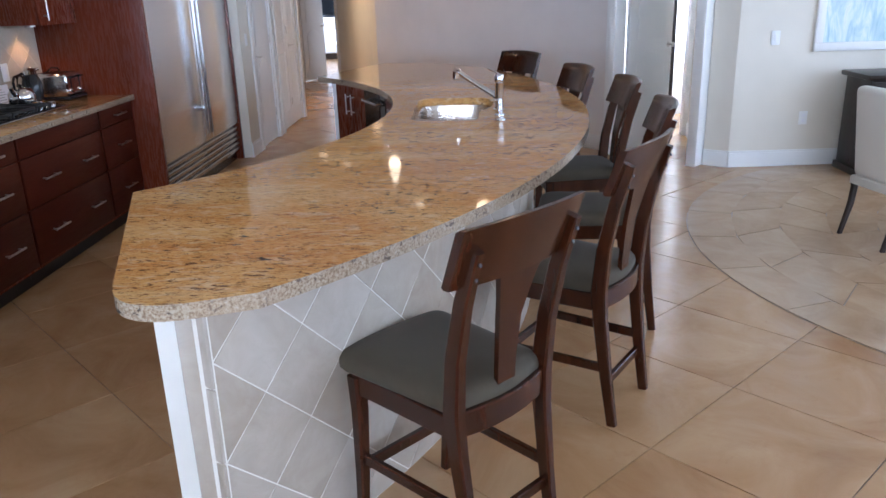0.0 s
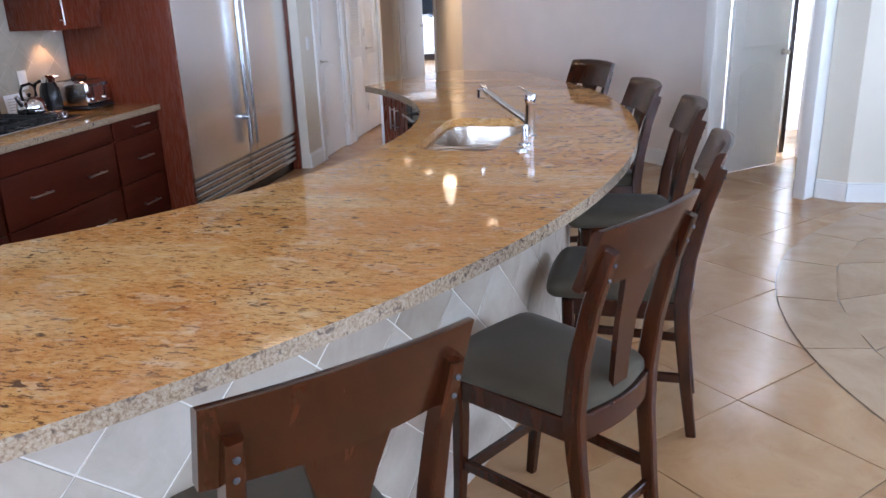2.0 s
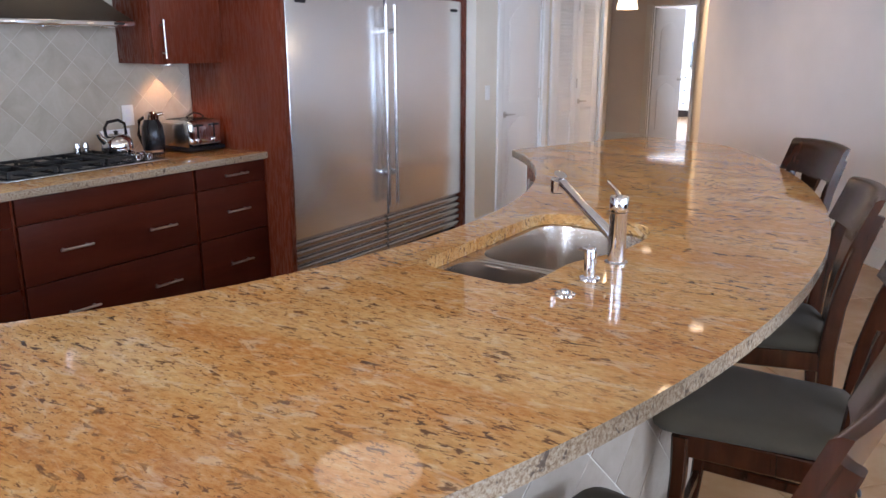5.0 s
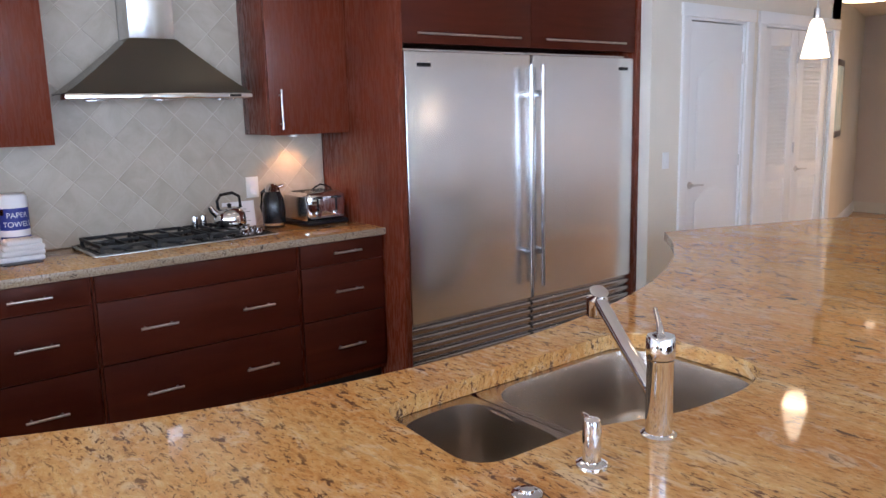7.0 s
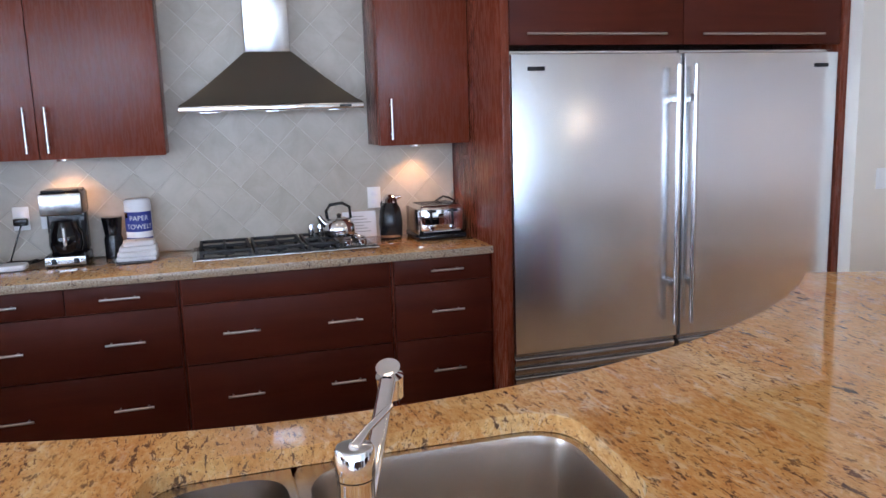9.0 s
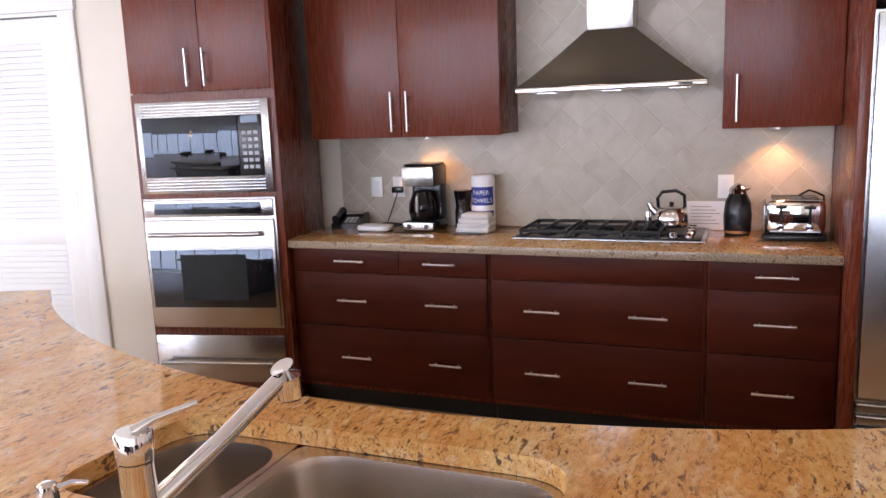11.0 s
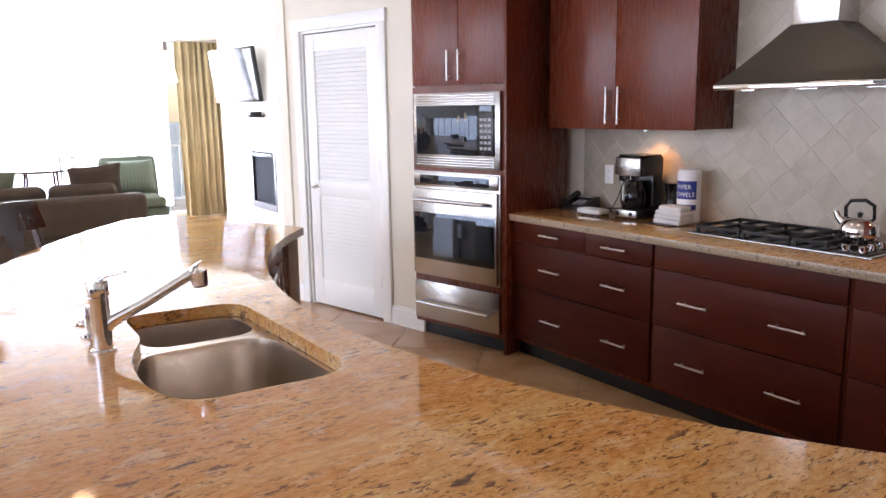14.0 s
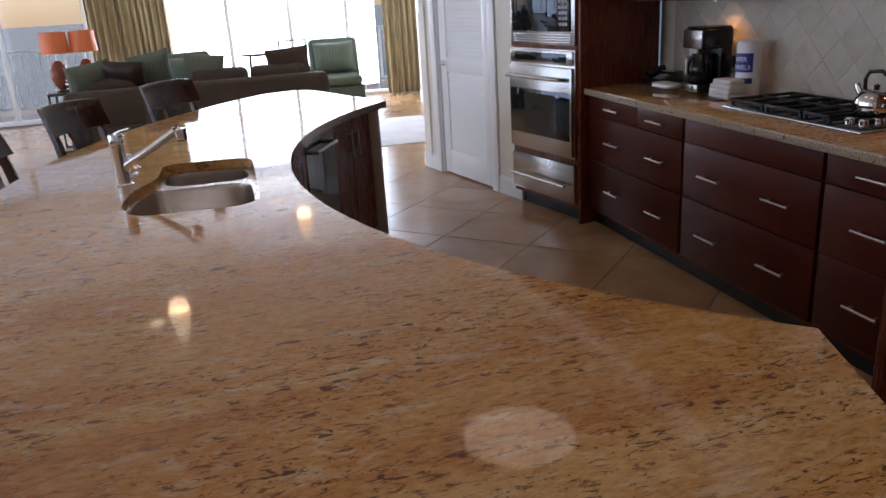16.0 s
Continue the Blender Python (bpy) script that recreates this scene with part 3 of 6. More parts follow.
sea_nodes.bump(sea_nodes.noise(sea_nodes.coords(world=True), 0.25, 5), 0.5, 0.6)
solid("water", box(-3000, -3000, -32, 3000, 3000, -30), M_SEA, "turquoise sea below the balcony", "water", "structure")

# ---- the island ----
IC, IR = (-2.5, 4.68), 2.70
OC, OR = (-3.10, 4.81), 4.44
BC, BR = (-3.417, 4.6), 4.44
TOP = 0.91


def angle_at(c, r, y):
    return math.degrees(math.asin((y - c[1]) / r))


def top_outline():
    inner = arc(*IC, IR, angle_at(IC, IR, 2.80), angle_at(IC, IR, 6.60), 48)
    outer = arc(*OC, OR, angle_at(OC, OR, 7.50), angle_at(OC, OR, 1.80), 64)
    far_end = rounded([inner[-1], (-0.17, 7.735), outer[0]], [0, 0.17, 0], 9)[1:-1]
    near_end = rounded([outer[-1], (-0.15, 1.68), inner[0]], [0, 0.19, 0], 9)[1:-1]
    return inner + far_end + outer + near_end


SINK_HOLES = (
    rounded([(0.375, 4.245), (0.705, 4.215), (0.705, 4.48), (0.36, 4.495)], 0.10, 7),
    rounded([(0.36, 4.53), (0.73, 4.525), (0.792, 4.70), (0.805, 4.93), (0.745, 5.065), (0.36, 5.085)], [0.12, 0.05, 0.08, 0.09, 0.07, 0.12], 6),
)
SINK_CUT = rounded([(0.34, 4.235), (0.712, 4.20), (0.72, 4.49), (0.80, 4.69), (0.817, 4.935), (0.755, 5.08), (0.343, 5.105)], [0.10, 0.09, 0.05, 0.08, 0.09, 0.07, 0.13], 6)


def slab_with_hole(outline, hole, z0, z1):
    """A slab over an outline with one opening; rim faces get material 1."""
    bm = bmesh.new()

    def ring(points, z):
        vs = [bm.verts.new((x, y, z)) for x, y in points]
        return vs, [bm.edges.new((vs[k], vs[(k + 1) % len(vs)])) for k in range(len(vs))]

    rings = {}
    for z in (z0, z1):
        a, ea = ring(outline, z)
        b, eb = ring(hole, z)
        bmesh.ops.triangle_fill(bm, edges=ea + eb, use_beauty=True)
        rings[z] = (a, b)
    for i in (0, 1):
        lo, hi = rings[z0][i], rings[z1][i]
        for k in range(len(lo)):
            f = bm.faces.new((lo[k], lo[(k + 1) % len(lo)], hi[(k + 1) % len(hi)], hi[k]))
            f.material_index = 1 if i == 0 else 0
    bmesh.ops.recalc_face_normals(bm, faces=bm.faces)
    return bm


island = thing("kitchen_island", pose(0, 0, 0), "crescent kitchen island with gold granite top and tiled bar face", "kitchen island")
part("worktop", slab_with_hole(top_outline(), SINK_CUT, TOP - 0.042, TOP), [M_GRANITE, M_GRANITE_EDGE], island, "polished gold granite with a paler cut rim", 20)

# tiled cap on the near end of the knee wall
def end_cap():
    a = radians(angle_at(BC, BR, 1.80))
    m = Matrix.Translation((BC[0], BC[1], 0)) @ pose(0, 0, 0, 0, 0, math.degrees(a))
    for k in range(4):
        z0, z1 = 0.002 + k * 0.217, 0.214 + k * 0.217
        for r0, r1 in ((BR - 0.172, BR - 0.058), (BR - 0.054, BR + 0.001)):
            part("end_tile", box(r0, -0.010, z0, r1, 0.0, z1, 0.0015), M_BARTILE, island, "", 40, m)


# knee wall on the bar side, end panels, cabinet carcass
bar_outer = arc(*BC, BR, angle_at(BC, BR, 1.80), angle_at(BC, BR, 7.46), 48)
bar_inner = arc(*BC, BR - 0.16, angle_at(BC, BR - 0.16, 7.40), angle_at(BC, BR - 0.16, 1.86), 48)
part("knee_wall", prism(bar_outer + bar_inner, 0, TOP - 0.042), M_GROUT_PALE, island)
end_cap()
P1, P2 = (-0.05, 1.80), (-0.50, 2.83)
Q1, Q2 = (-0.06, 7.50), (-0.47, 6.53)
FACE = IR + 0.035


def flat_panel(name, a, b, thick, z0, z1, mat, label=""):
    d = Vector((b[0] - a[0], b[1] - a[1]))
    part(name, box(0, -thick, z0, d.length, 0, z1, 0.004), mat, island, label, 40, pose(a[0], a[1], 0, 0, 0, math.degrees(math.atan2(d.y, d.x))))


flat_panel("end_panel", P1, P2, 0.06, 0, TOP - 0.043, M_BARTILE, "beige tiled end panel")
flat_panel("end_panel", Q2, Q1, 0.06, 0, TOP - 0.043, M_WHITE, "white painted end panel")
flat_panel("end_post", (P2[0] + 0.10, P2[1] - 0.03), (P2[0] - 0.004, P2[1] + 0.008), 0.05, 0, TOP - 0.043, M_BARTILE)


def cabinet_front(a0, a1, z0, z1, mat, name, parent, proud=0.0, thick=0.02, label=""):
    """A curved front between two angles of the inner arc."""
    n = max(3, int(abs(a1 - a0) / 2))
    near = arc(*IC, FACE - proud, a0, a1, n)
    back = arc(*IC, FACE - proud + thick, a1, a0, n)
    return part(name, prism(near + back, z0, z1, bevel=0.0), mat, parent, label, 30)


A0, A1 = angle_at(IC, FACE, 2.90), angle_at(IC, FACE, 6.47)
carcass = arc(*IC, FACE + 0.022, A0, A1, 40) + arc(*IC, FACE + 0.42, A1 - 0.5, A0 + 0.5, 40)
part("carcass", prism(carcass, 0.10, TOP - 0.30), M_CHERRY, island)
kick = arc(*IC, FACE + 0.08, A0, A1, 40) + arc(*IC, FACE + 0.42, A1 - 0.5, A0 + 0.5, 40)
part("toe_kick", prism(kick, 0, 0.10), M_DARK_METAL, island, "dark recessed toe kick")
part("rail", prism(arc(*IC, FACE + 0.022, A0, A1, 40) + arc(*IC, FACE + 0.05, A1, A0, 40), TOP - 0.30, TOP - 0.043), M_CHERRY, island)


def pull(length, radius=0.006, stand=0.03):
    """A bar pull along y that stands off towards +x."""
    bm = tube([(stand, -length / 2, 0), (stand, length / 2, 0)], radius, 10)
    for s in (-1, 1):
        bm = tube([(0, s * length * 0.36, 0), (stand, s * length * 0.36, 0)], radius * 0.8, 8, bm)
    return bm


def island_door(a0, a1, handle_side):
    d = cabinet_front(a0 + 0.05, a1 - 0.05, 0.12, TOP - 0.05, M_CHERRY, "door", island)
    a = radians(a1 - 0.9 if handle_side > 0 else a0 + 0.9)
    part("handle", pull(0.16), M_NICKEL, d, "satin nickel bar handle", 40,
         Matrix.Translation((IC[0] + FACE * math.cos(a), IC[1] + FACE * math.sin(a), 0.72)) @ pose(0, 0, 0, 0, 0, math.degrees(a) + 180) @ pose(0, 0, 0, 90, 0, 0))


def dishwasher(a0, a1):
    d = cabinet_front(a0 + 0.1, a1 - 0.1, 0.12, TOP - 0.05, M_BLACK_GLASS, "dishwasher_front", island, 0.004, 0.02, "glossy black dishwasher front")
    pts = arc(*IC, FACE - 0.05, a0 + 1.6, a1 - 1.6, 8)
    ends = [(IC[0] + FACE * math.cos(radians(a)), IC[1] + FACE * math.sin(radians(a)), 0.79) for a in (a0 + 1.6, a1 - 1.6)]
    part("handle", tube([ends[0]] + [(x, y, 0.79) for x, y in pts] + [ends[1]], 0.011, 10), M_STEEL, d, "steel dishwasher handle")


step = (A1 - A0) / 8
for k in range(8):
    lo, hi = A0 + k * step, A0 + (k + 1) * step
    if k in (1, 6):
        dishwasher(lo, hi)
    else:
        mid = (lo + hi) / 2
        island_door(lo, mid, 1)
        island_door(mid, hi, -1)

# white outlet plates on the near end panel
for z in (0.83, 0.50):
    plate = thing("outlet_plate", pose(-0.135, 1.925, z, 0, 0, math.degrees(math.atan2(P2[1] - P1[1], P2[0] - P1[0]))), "white plastic outlet plate on the island's end", "outlet")
    part("plate", box(-0.035, 0.001, -0.06, 0.035, 0.008, 0.06, 0.003), M_WHITE, plate)
    part("socket", box(-0.017, 0.008, -0.034, 0.017, 0.011, 0.034, 0.002), M_WHITE, plate)

# ---- sink and fittings ----
sink = thing("double_sink", pose(0, 0, 0), "undermount stainless steel double bowl sink in the island", "sink")


def bowl(outline, depth, name):
    bm = bmesh.new()
    cx = sum(p[0] for p in outline) / len(outline)
    cy = sum(p[1] for p in outline) / len(outline)
    levels = [(1.16, 0.0), (1.0, -0.0005), (0.985, -0.02), (0.955, -depth + 0.05), (0.92, -depth + 0.015), (0.84, -depth), (0.25, -depth - 0.006), (0.09, -depth - 0.008)]
    rings = []
    for s, z in levels:
        ring = []
        for x, y in outline:
            d = math.hypot(x - cx, y - cy)
            g = 1 + 0.06 / d if s > 1 else s
            py = cy + (y - cy) * g
            py = min(py, 4.504) if cy < 4.505 else max(py, 4.508)
            ring.append(bm.verts.new((cx + (x - cx) * g, py, TOP - 0.043 + z)))
        rings.append(ring)
    n = len(outline)
    for a, b in zip(rings, rings[1:]):
        for k in range(n):
            bm.faces.new((a[k], a[(k + 1) % n], b[(k + 1) % n], b[k]))
    bm.faces.new(rings[-1])
    bmesh.ops.recalc_face_normals(bm, faces=bm.faces)
    for f in bm.faces:
        f.normal_flip()
    part(name, bm, M_SINK, sink, "", 50)
    part("drain", lathe([(0.0, 0.002), (0.02, 0.003), (0.042, 0.004), (0.045, 0.0)], 24, m=Matrix.Translation((cx, cy, TOP - 0.043 - depth - 0.007))), M_CHROME, sink, "chrome drain")


bowl(SINK_HOLES[0], 0.17, "bowl")
bowl(SINK_HOLES[1], 0.21, "bowl")
part("divider", box(0.37, 4.487, TOP - 0.075, 0.70, 4.525, TOP - 0.044, 0.012, 3), M_SINK, sink, "", 60)

faucet = thing("kitchen_faucet", pose(0.835, 4.555, TOP), "chrome single lever faucet with pull-out spout", "faucet")
part("base_ring", lathe([(0.0, 0.0), (0.034, 0.0), (0.034, 0.006), (0.027, 0.010), (0.0, 0.010)]), M_CHROME, faucet)
part("body", lathe([(0.0, 0.008), (0.0255, 0.008), (0.0255, 0.15), (0.0262, 0.152), (0.0262, 0.155), (0.0, 0.155)]), M_CHROME, faucet)
part("cap", lathe([(0.0, 0.157), (0.0265, 0.157), (0.0275, 0.160), (0.0275, 0.196), (0.025, 0.2), (0.0, 0.2)]), M_CHROME, faucet)
part("lever", tube([(0.0, 0.0, 0.198), (-0.02, 0.022, 0.212), (-0.062, 0.067, 0.226)], [0.009, 0.0055, 0.0045], 10), M_CHROME, faucet, "slim chrome lever")
sp = Vector((-0.225, 0.098, 0.205)) - Vector((0, 0, 0.06))
part("spout", tube([(0, 0, 0.055), (-0.028, 0.012, 0.085), Vector((0, 0, 0.06)) + sp * 0.55, Vector((0, 0, 0.06)) + sp], [0.017, 0.0165, 0.0145, 0.0145], 16), M_CHROME, faucet)
part("spray_head", tube([(-0.232, 0.101, 0.228), (-0.241, 0.105, 0.210), (-0.243, 0.106, 0.172)], [0.021, 0.024, 0.022], 18), M_CHROME, faucet, "chrome spray head")
part("spray_face", lathe([(0, 0), (0.018, 0), (0.018, -0.003), (0, -0.003)], 18, m=Matrix.Translation((-0.243, 0.106, 0.171))), M_DARK_METAL, faucet)

soap = thing("soap_dispenser", pose(0.832, 4.365, TOP), "chrome soap dispenser beside the faucet", "soap dispenser")
part("flange", lathe([(0, 0), (0.029, 0), (0.028, 0.006), (0.02, 0.010), (0, 0.010)]), M_CHROME, soap)
part("pump_body", lathe([(0, 0.008), (0.0165, 0.008), (0.0165, 0.075), (0.0145, 0.086), (0.008, 0.09), (0, 0.09)]), M_CHROME, soap)
part("nozzle", tube([(0, 0, 0.075), (-0.03, 0.02, 0.078), (-0.048, 0.033, 0.072)], [0.006, 0.005, 0.0045], 10), M_CHROME, soap)
button = thing("air_switch", pose(0.832, 4.205, TOP), "round chrome disposal air switch in the worktop", "switch")
part("flange", lathe([(0, 0), (0.027, 0), (0.026, 0.005), (0.02, 0.008), (0, 0.008)]), M_CHROME, button)
part("button", lathe([(0, 0.008), (0.013, 0.008), (0.012, 0.013), (0, 0.014)]), M_CHROME, button)

# ---- kitchen wall: base units, worktop, wall units ----
FX = -1.83
BACK = -2.455


def handle_on(parent, x, y, z, length=0.17, upright=False, stand=0.03, label="satin nickel bar handle"):
    m = pose(x, y, z, 90, 0, 0) if upright else pose(x, y, z)
    part("handle", pull(length, 0.0062, stand), M_NICKEL, parent, label, 40, m)


def base_unit(y0, y1, rows, label):
    """rows: (z0, z1, [(y0, y1, [handle ys])])."""
    u = thing("base_cabinet", pose(0, 0, 0), label, "cabinet", "base cabinets")
    part("body", box(BACK, y0 + 0.002, 0.10, FX - 0.022, y1 - 0.002, 0.868), M_CHERRY, u)
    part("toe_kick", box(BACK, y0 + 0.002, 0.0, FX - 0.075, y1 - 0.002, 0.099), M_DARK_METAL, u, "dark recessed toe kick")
    for z0, z1, fronts in rows:
        for a, b, handles in fronts:
            f = part("drawer_front", box(FX - 0.020, a + 0.002, z0 + 0.0015, FX, b - 0.002, z1 - 0.0015, 0.0015), M_CHERRY_FLAT_SHADED, u)
            for h in handles:
                handle_on(f, FX, h, z0 + (z1 - z0) * (0.52 if z1 > 0.8 else 0.5))
    return u


base_unit(3.10, 4.215, [(0.745, 0.865, [(3.115, 3.735, [3.465]), (3.735, 4.205, [3.965])]),
                        (0.455, 0.742, [(3.115, 4.205, [3.47, 3.97])]), (0.125, 0.452, [(3.115, 4.205, [3.48, 3.98])])],
          "cherry veneer base cabinet with four drawers beside the ovens")
base_unit(4.215, 5.215, [(0.745, 0.865, [(4.225, 5.205, [])]), (0.455, 0.742, [(4.225, 5.205, [4.48, 4.97])]), (0.125, 0.452, [(4.225, 5.205, [4.48, 4.97])])],
          "cherry veneer base cabinet with wide drawers under the cooktop")
base_unit(5.215, 5.745, [(0.745, 0.865, [(5.225, 5.737, [5.495])]), (0.455, 0.742, [(5.225, 5.737, [5.495])]), (0.125, 0.452, [(5.225, 5.737, [5.495])])],
          "narrow cherry veneer base cabinet with three drawers beside the refrigerator")
bm = box(BACK, 3.075, 0.870, -1.80, 5.744, TOP, 0.004)
for f in bm.faces:
    f.material_index = 1 if abs(f.normal.z) < 0.9 else 0
solid("worktop", bm, [M_GRANITE, M_GRANITE_EDGE], "gold granite worktop on the cherry base cabinets", "worktop")


def wall_unit(y0, y1, doors, label, x1=-2.13, z0=1.425, z1=2.5):
    u = thing("wall_cabinet", pose(0, 0, 0), label, "cabinet", "wall cabinets")
    part("body", box(BACK, y0, z0 + 0.003, x1 - 0.022, y1, z1, 0.001), M_CHERRY, u)
    for a, b, h in doors:
        d = part("door", box(x1 - 0.020, a + 0.0015, z0, x1, b - 0.0015, z1 - 0.002, 0.0015), M_CHERRY, u)
        handle_on(d, x1, h, z0 + 0.135, 0.21, True)
    return u


wall_unit(3.10, 4.20, [(3.10, 3.65, 3.605), (3.65, 4.20, 3.695)], "two-door cherry veneer wall cabinet over the coffee maker")
wall_unit(5.255, 5.744, [(5.255, 5.744, 5.315)], "single-door cherry veneer wall cabinet over the toaster")


def puck(x, y, z):
    p = thing("puck_light", pose(x, y, z), "lit round puck light under the wall cabinet", "light", "puck lights")
    part("housing", lathe([(0, 0), (0.036, 0), (0.036, -0.014), (0.028, -0.016), (0.028, -0.010), (0, -0.010)], 24), M_NICKEL, p)
    part("lens", lathe([(0, -0.0105), (0.027, -0.0105), (0.027, -0.014), (0, -0.014)], 24), M_PUCK, p, "glowing warm lens")
    spot_light("puck_lamp", (x, y, z - 0.025), (x - 0.10, y, z - 1), 5, (1.0, 0.50, 0.20), 115, 0.02)


puck(-2.34, 3.72, 1.425)
puck(-2.34, 5.50, 1.425)

# range hood
hood = thing("range_hood", pose(0, 0, 0), "stainless steel pyramid range hood over the cooktop", "range hood")
part("rim", box(BACK, 4.27, 1.625, -2.17, 5.185, 1.652, 0.003), M_CHROME, hood, "polished steel rim")
bm = bmesh.new()
lo = [(BACK, 4.27), (-2.17, 4.27), (-2.17, 5.185), (BACK, 5.185)]
hi = [(BACK, 4.607), (-2.27, 4.607), (-2.27, 4.84), (BACK, 4.84)]
levels = []
for k in range(9):
    s = k / 8
    e = 1 - (1 - s) ** 1.0
    levels.append([bm.verts.new((a[0] + (b[0] - a[0]) * e, a[1] + (b[1] - a[1]) * e, 1.654 + 0.264 * (s ** 1.12))) for a, b in zip(lo, hi)])
for a, b in zip(levels, levels[1:]):
    for k in range(4):
        bm.faces.new((a[k], a[(k + 1) % 4], b[(k + 1) % 4], b[k]))
bm.faces.new(levels[0][::-1])
bm.faces.new(levels[-1])
bmesh.ops.recalc_face_normals(bm, faces=bm.faces)
part("canopy", bm, M_HOOD_DARKENED, hood, "", 30)
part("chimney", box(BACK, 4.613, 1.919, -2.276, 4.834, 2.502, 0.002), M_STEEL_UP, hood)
for y in (4.42, 4.74, 5.06):
    part("lamp_cover", box(-2.30, y - 0.05, 1.617, -2.22, y + 0.05, 1.6245, 0.002), M_CHROME, hood)
part("badge", box(-2.1698, 5.06, 1.633, -2.168, 5.12, 1.645), M_BLACK, hood)

# cooktop
cook = thing("gas_cooktop", pose(0, 0, 0), "black gas cooktop with cast iron grates in the granite worktop", "cooktop")
part("tray", box(-2.42, 4.28, TOP, -2.0, 5.20, TOP + 0.012, 0.005), M_STEEL, cook, "steel tray")
part("glass_top", box(-2.405, 4.30, TOP + 0.0125, -2.015, 5.18, TOP + 0.017, 0.002), M_BLACK, cook)
for gy in (4.315, 4.575, 4.835):
    bm = None
    w = 0.245 if gy < 4.8 else 0.16
    for x in (-2.39, -2.21, -2.03):
        bm = box(x - 0.006, gy, TOP + 0.035, x + 0.006, gy + w, TOP + 0.05, 0.002, bm=bm)
    for y in (gy + 0.006, gy + w * 0.5, gy + w - 0.006):
        bm = box(-2.39, y - 0.006, TOP + 0.035, -2.03, y + 0.006, TOP + 0.05, 0.002, bm=bm)
    for x in (-2.385, -2.035):
        for y in (gy + 0.008, gy + w - 0.008):
            bm = box(x - 0.007, y - 0.007, TOP + 0.017, x + 0.007, y + 0.007, TOP + 0.036, bm=bm)
    part("grate", bm, M_IRON, cook, "cast iron grate")
    for x in (-2.30, -2.12):
        part("burner", lathe([(0, 0.017), (0.045, 0.017), (0.045, 0.026), (0.034, 0.03), (0.034, 0.034), (0, 0.036)], 24, m=Matrix.Translation((x, gy + w / 2, TOP))), M_IRON, cook)
for k, (x, y) in enumerate(((-2.08, 5.05), (-2.08, 5.125), (-2.16, 5.125), (-2.24, 5.125), (-2.32, 5.125))):
    part("knob", lathe([(0, 0.017), (0.021, 0.017), (0.020, 0.040), (0.016, 0.044), (0, 0.044)], 20, m=Matrix.Translation((x, y, TOP))), M_CHROME, cook, "chrome control knob")

# ---- refrigerator pair in its cherry surround ----
FRX = -1.655
surround = thing("refrigerator_surround", pose(0, 0, 0), "cherry veneer surround around the twin refrigerators", "cabinet")
part("side_panel", box(BACK, 5.746, 0, FRX + 0.01, 5.785, 2.5, 0.001), M_CHERRY, surround)
part("side_panel", box(BACK, 7.72, 0, FRX + 0.01, 7.765, 2.5, 0.001), M_CHERRY, surround)
part("top_box", box(BACK, 5.787, 1.90, FRX - 0.022, 7.718, 2.5), M_CHERRY, surround)
for a, b in ((5.79, 6.735), (6.735, 7.715)):
    d = part("door", box(FRX - 0.02, a + 0.002, 1.885, FRX, b - 0.002, 2.495, 0.0015), M_CHERRY_FLAT_SHADED, surround)
    handle_on(d, FRX, (a + b) / 2 - 0.015, 1.935, 0.75)


def refrigerator(y0, y1, handle_y):
    f = thing("refrigerator", pose(0, 0, 0), "full-height brushed stainless steel refrigerator", "refrigerator", "twin refrigerators")
    part("cabinet", box(BACK + 0.02, y0 + 0.004, 0.0, FRX - 0.06, y1 - 0.004, 1.855), M_DARK_METAL, f)
    part("trim_frame", box(FRX - 0.058, y0 + 0.003, 0.345, FRX - 0.045, y1 - 0.003, 1.86), M_STEEL_UP, f)
    d = part("door", box(FRX - 0.044, y0 + 0.012, 0.365, FRX, y1 - 0.008, 1.845, 0.006, 3), M_FRIDGE_BRIGHTENED, f, "brushed stainless door")
    part("handle", tube([(FRX + 0.045, handle_y, 0.44), (FRX + 0.045, handle_y, 1.785)], 0.0135, 14), M_STEEL_UP, d, "long tubular steel handle")
    for z in (0.66, 1.62):
        part("handle_post", box(FRX, handle_y - 0.014, z - 0.02, FRX + 0.042, handle_y + 0.014, z + 0.02, 0.004), M_STEEL_UP, d)
    ly = y0 + 0.14 if handle_y > (y0 + y1) / 2 else y1 - 0.12
    part("badge", box(FRX, ly - 0.045, 1.765, FRX + 0.003, ly + 0.045, 1.785, 0.001), M_DARK_METAL, d)
    g = part("grille", box(FRX - 0.05, y0 + 0.006, 0.09, FRX - 0.03, y1 - 0.006, 0.355), M_STEEL, f, "louvred toe grille")
    for k in range(5):
        z = 0.105 + k * 0.05
        part("louvre", box(FRX - 0.032, y0 + 0.008, z, FRX - 0.006, y1 - 0.008, z + 0.034, 0.008, 3), M_STEEL, g)
    part("foot_rail", box(FRX - 0.10, y0 + 0.01, 0.0, FRX - 0.055, y1 - 0.01, 0.088), M_BLACK, f)


refrigerator(5.787, 6.732, 6.688)
refrigerator(6.737, 7.718, 6.786)

# ---- oven tower ----
OVEN = pose(-1.69, 2.71, 0, 0, 0, 12.3)
tower = thing("oven_cabinet", OVEN, "tall cherry veneer oven cabinet beside the pantry door", "cabinet")
W = 0.39
part("body", box(-0.62, -W, 0.10, -0.022, W, 2.5), M_CHERRY, tower)
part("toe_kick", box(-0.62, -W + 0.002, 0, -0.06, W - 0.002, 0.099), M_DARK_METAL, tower)
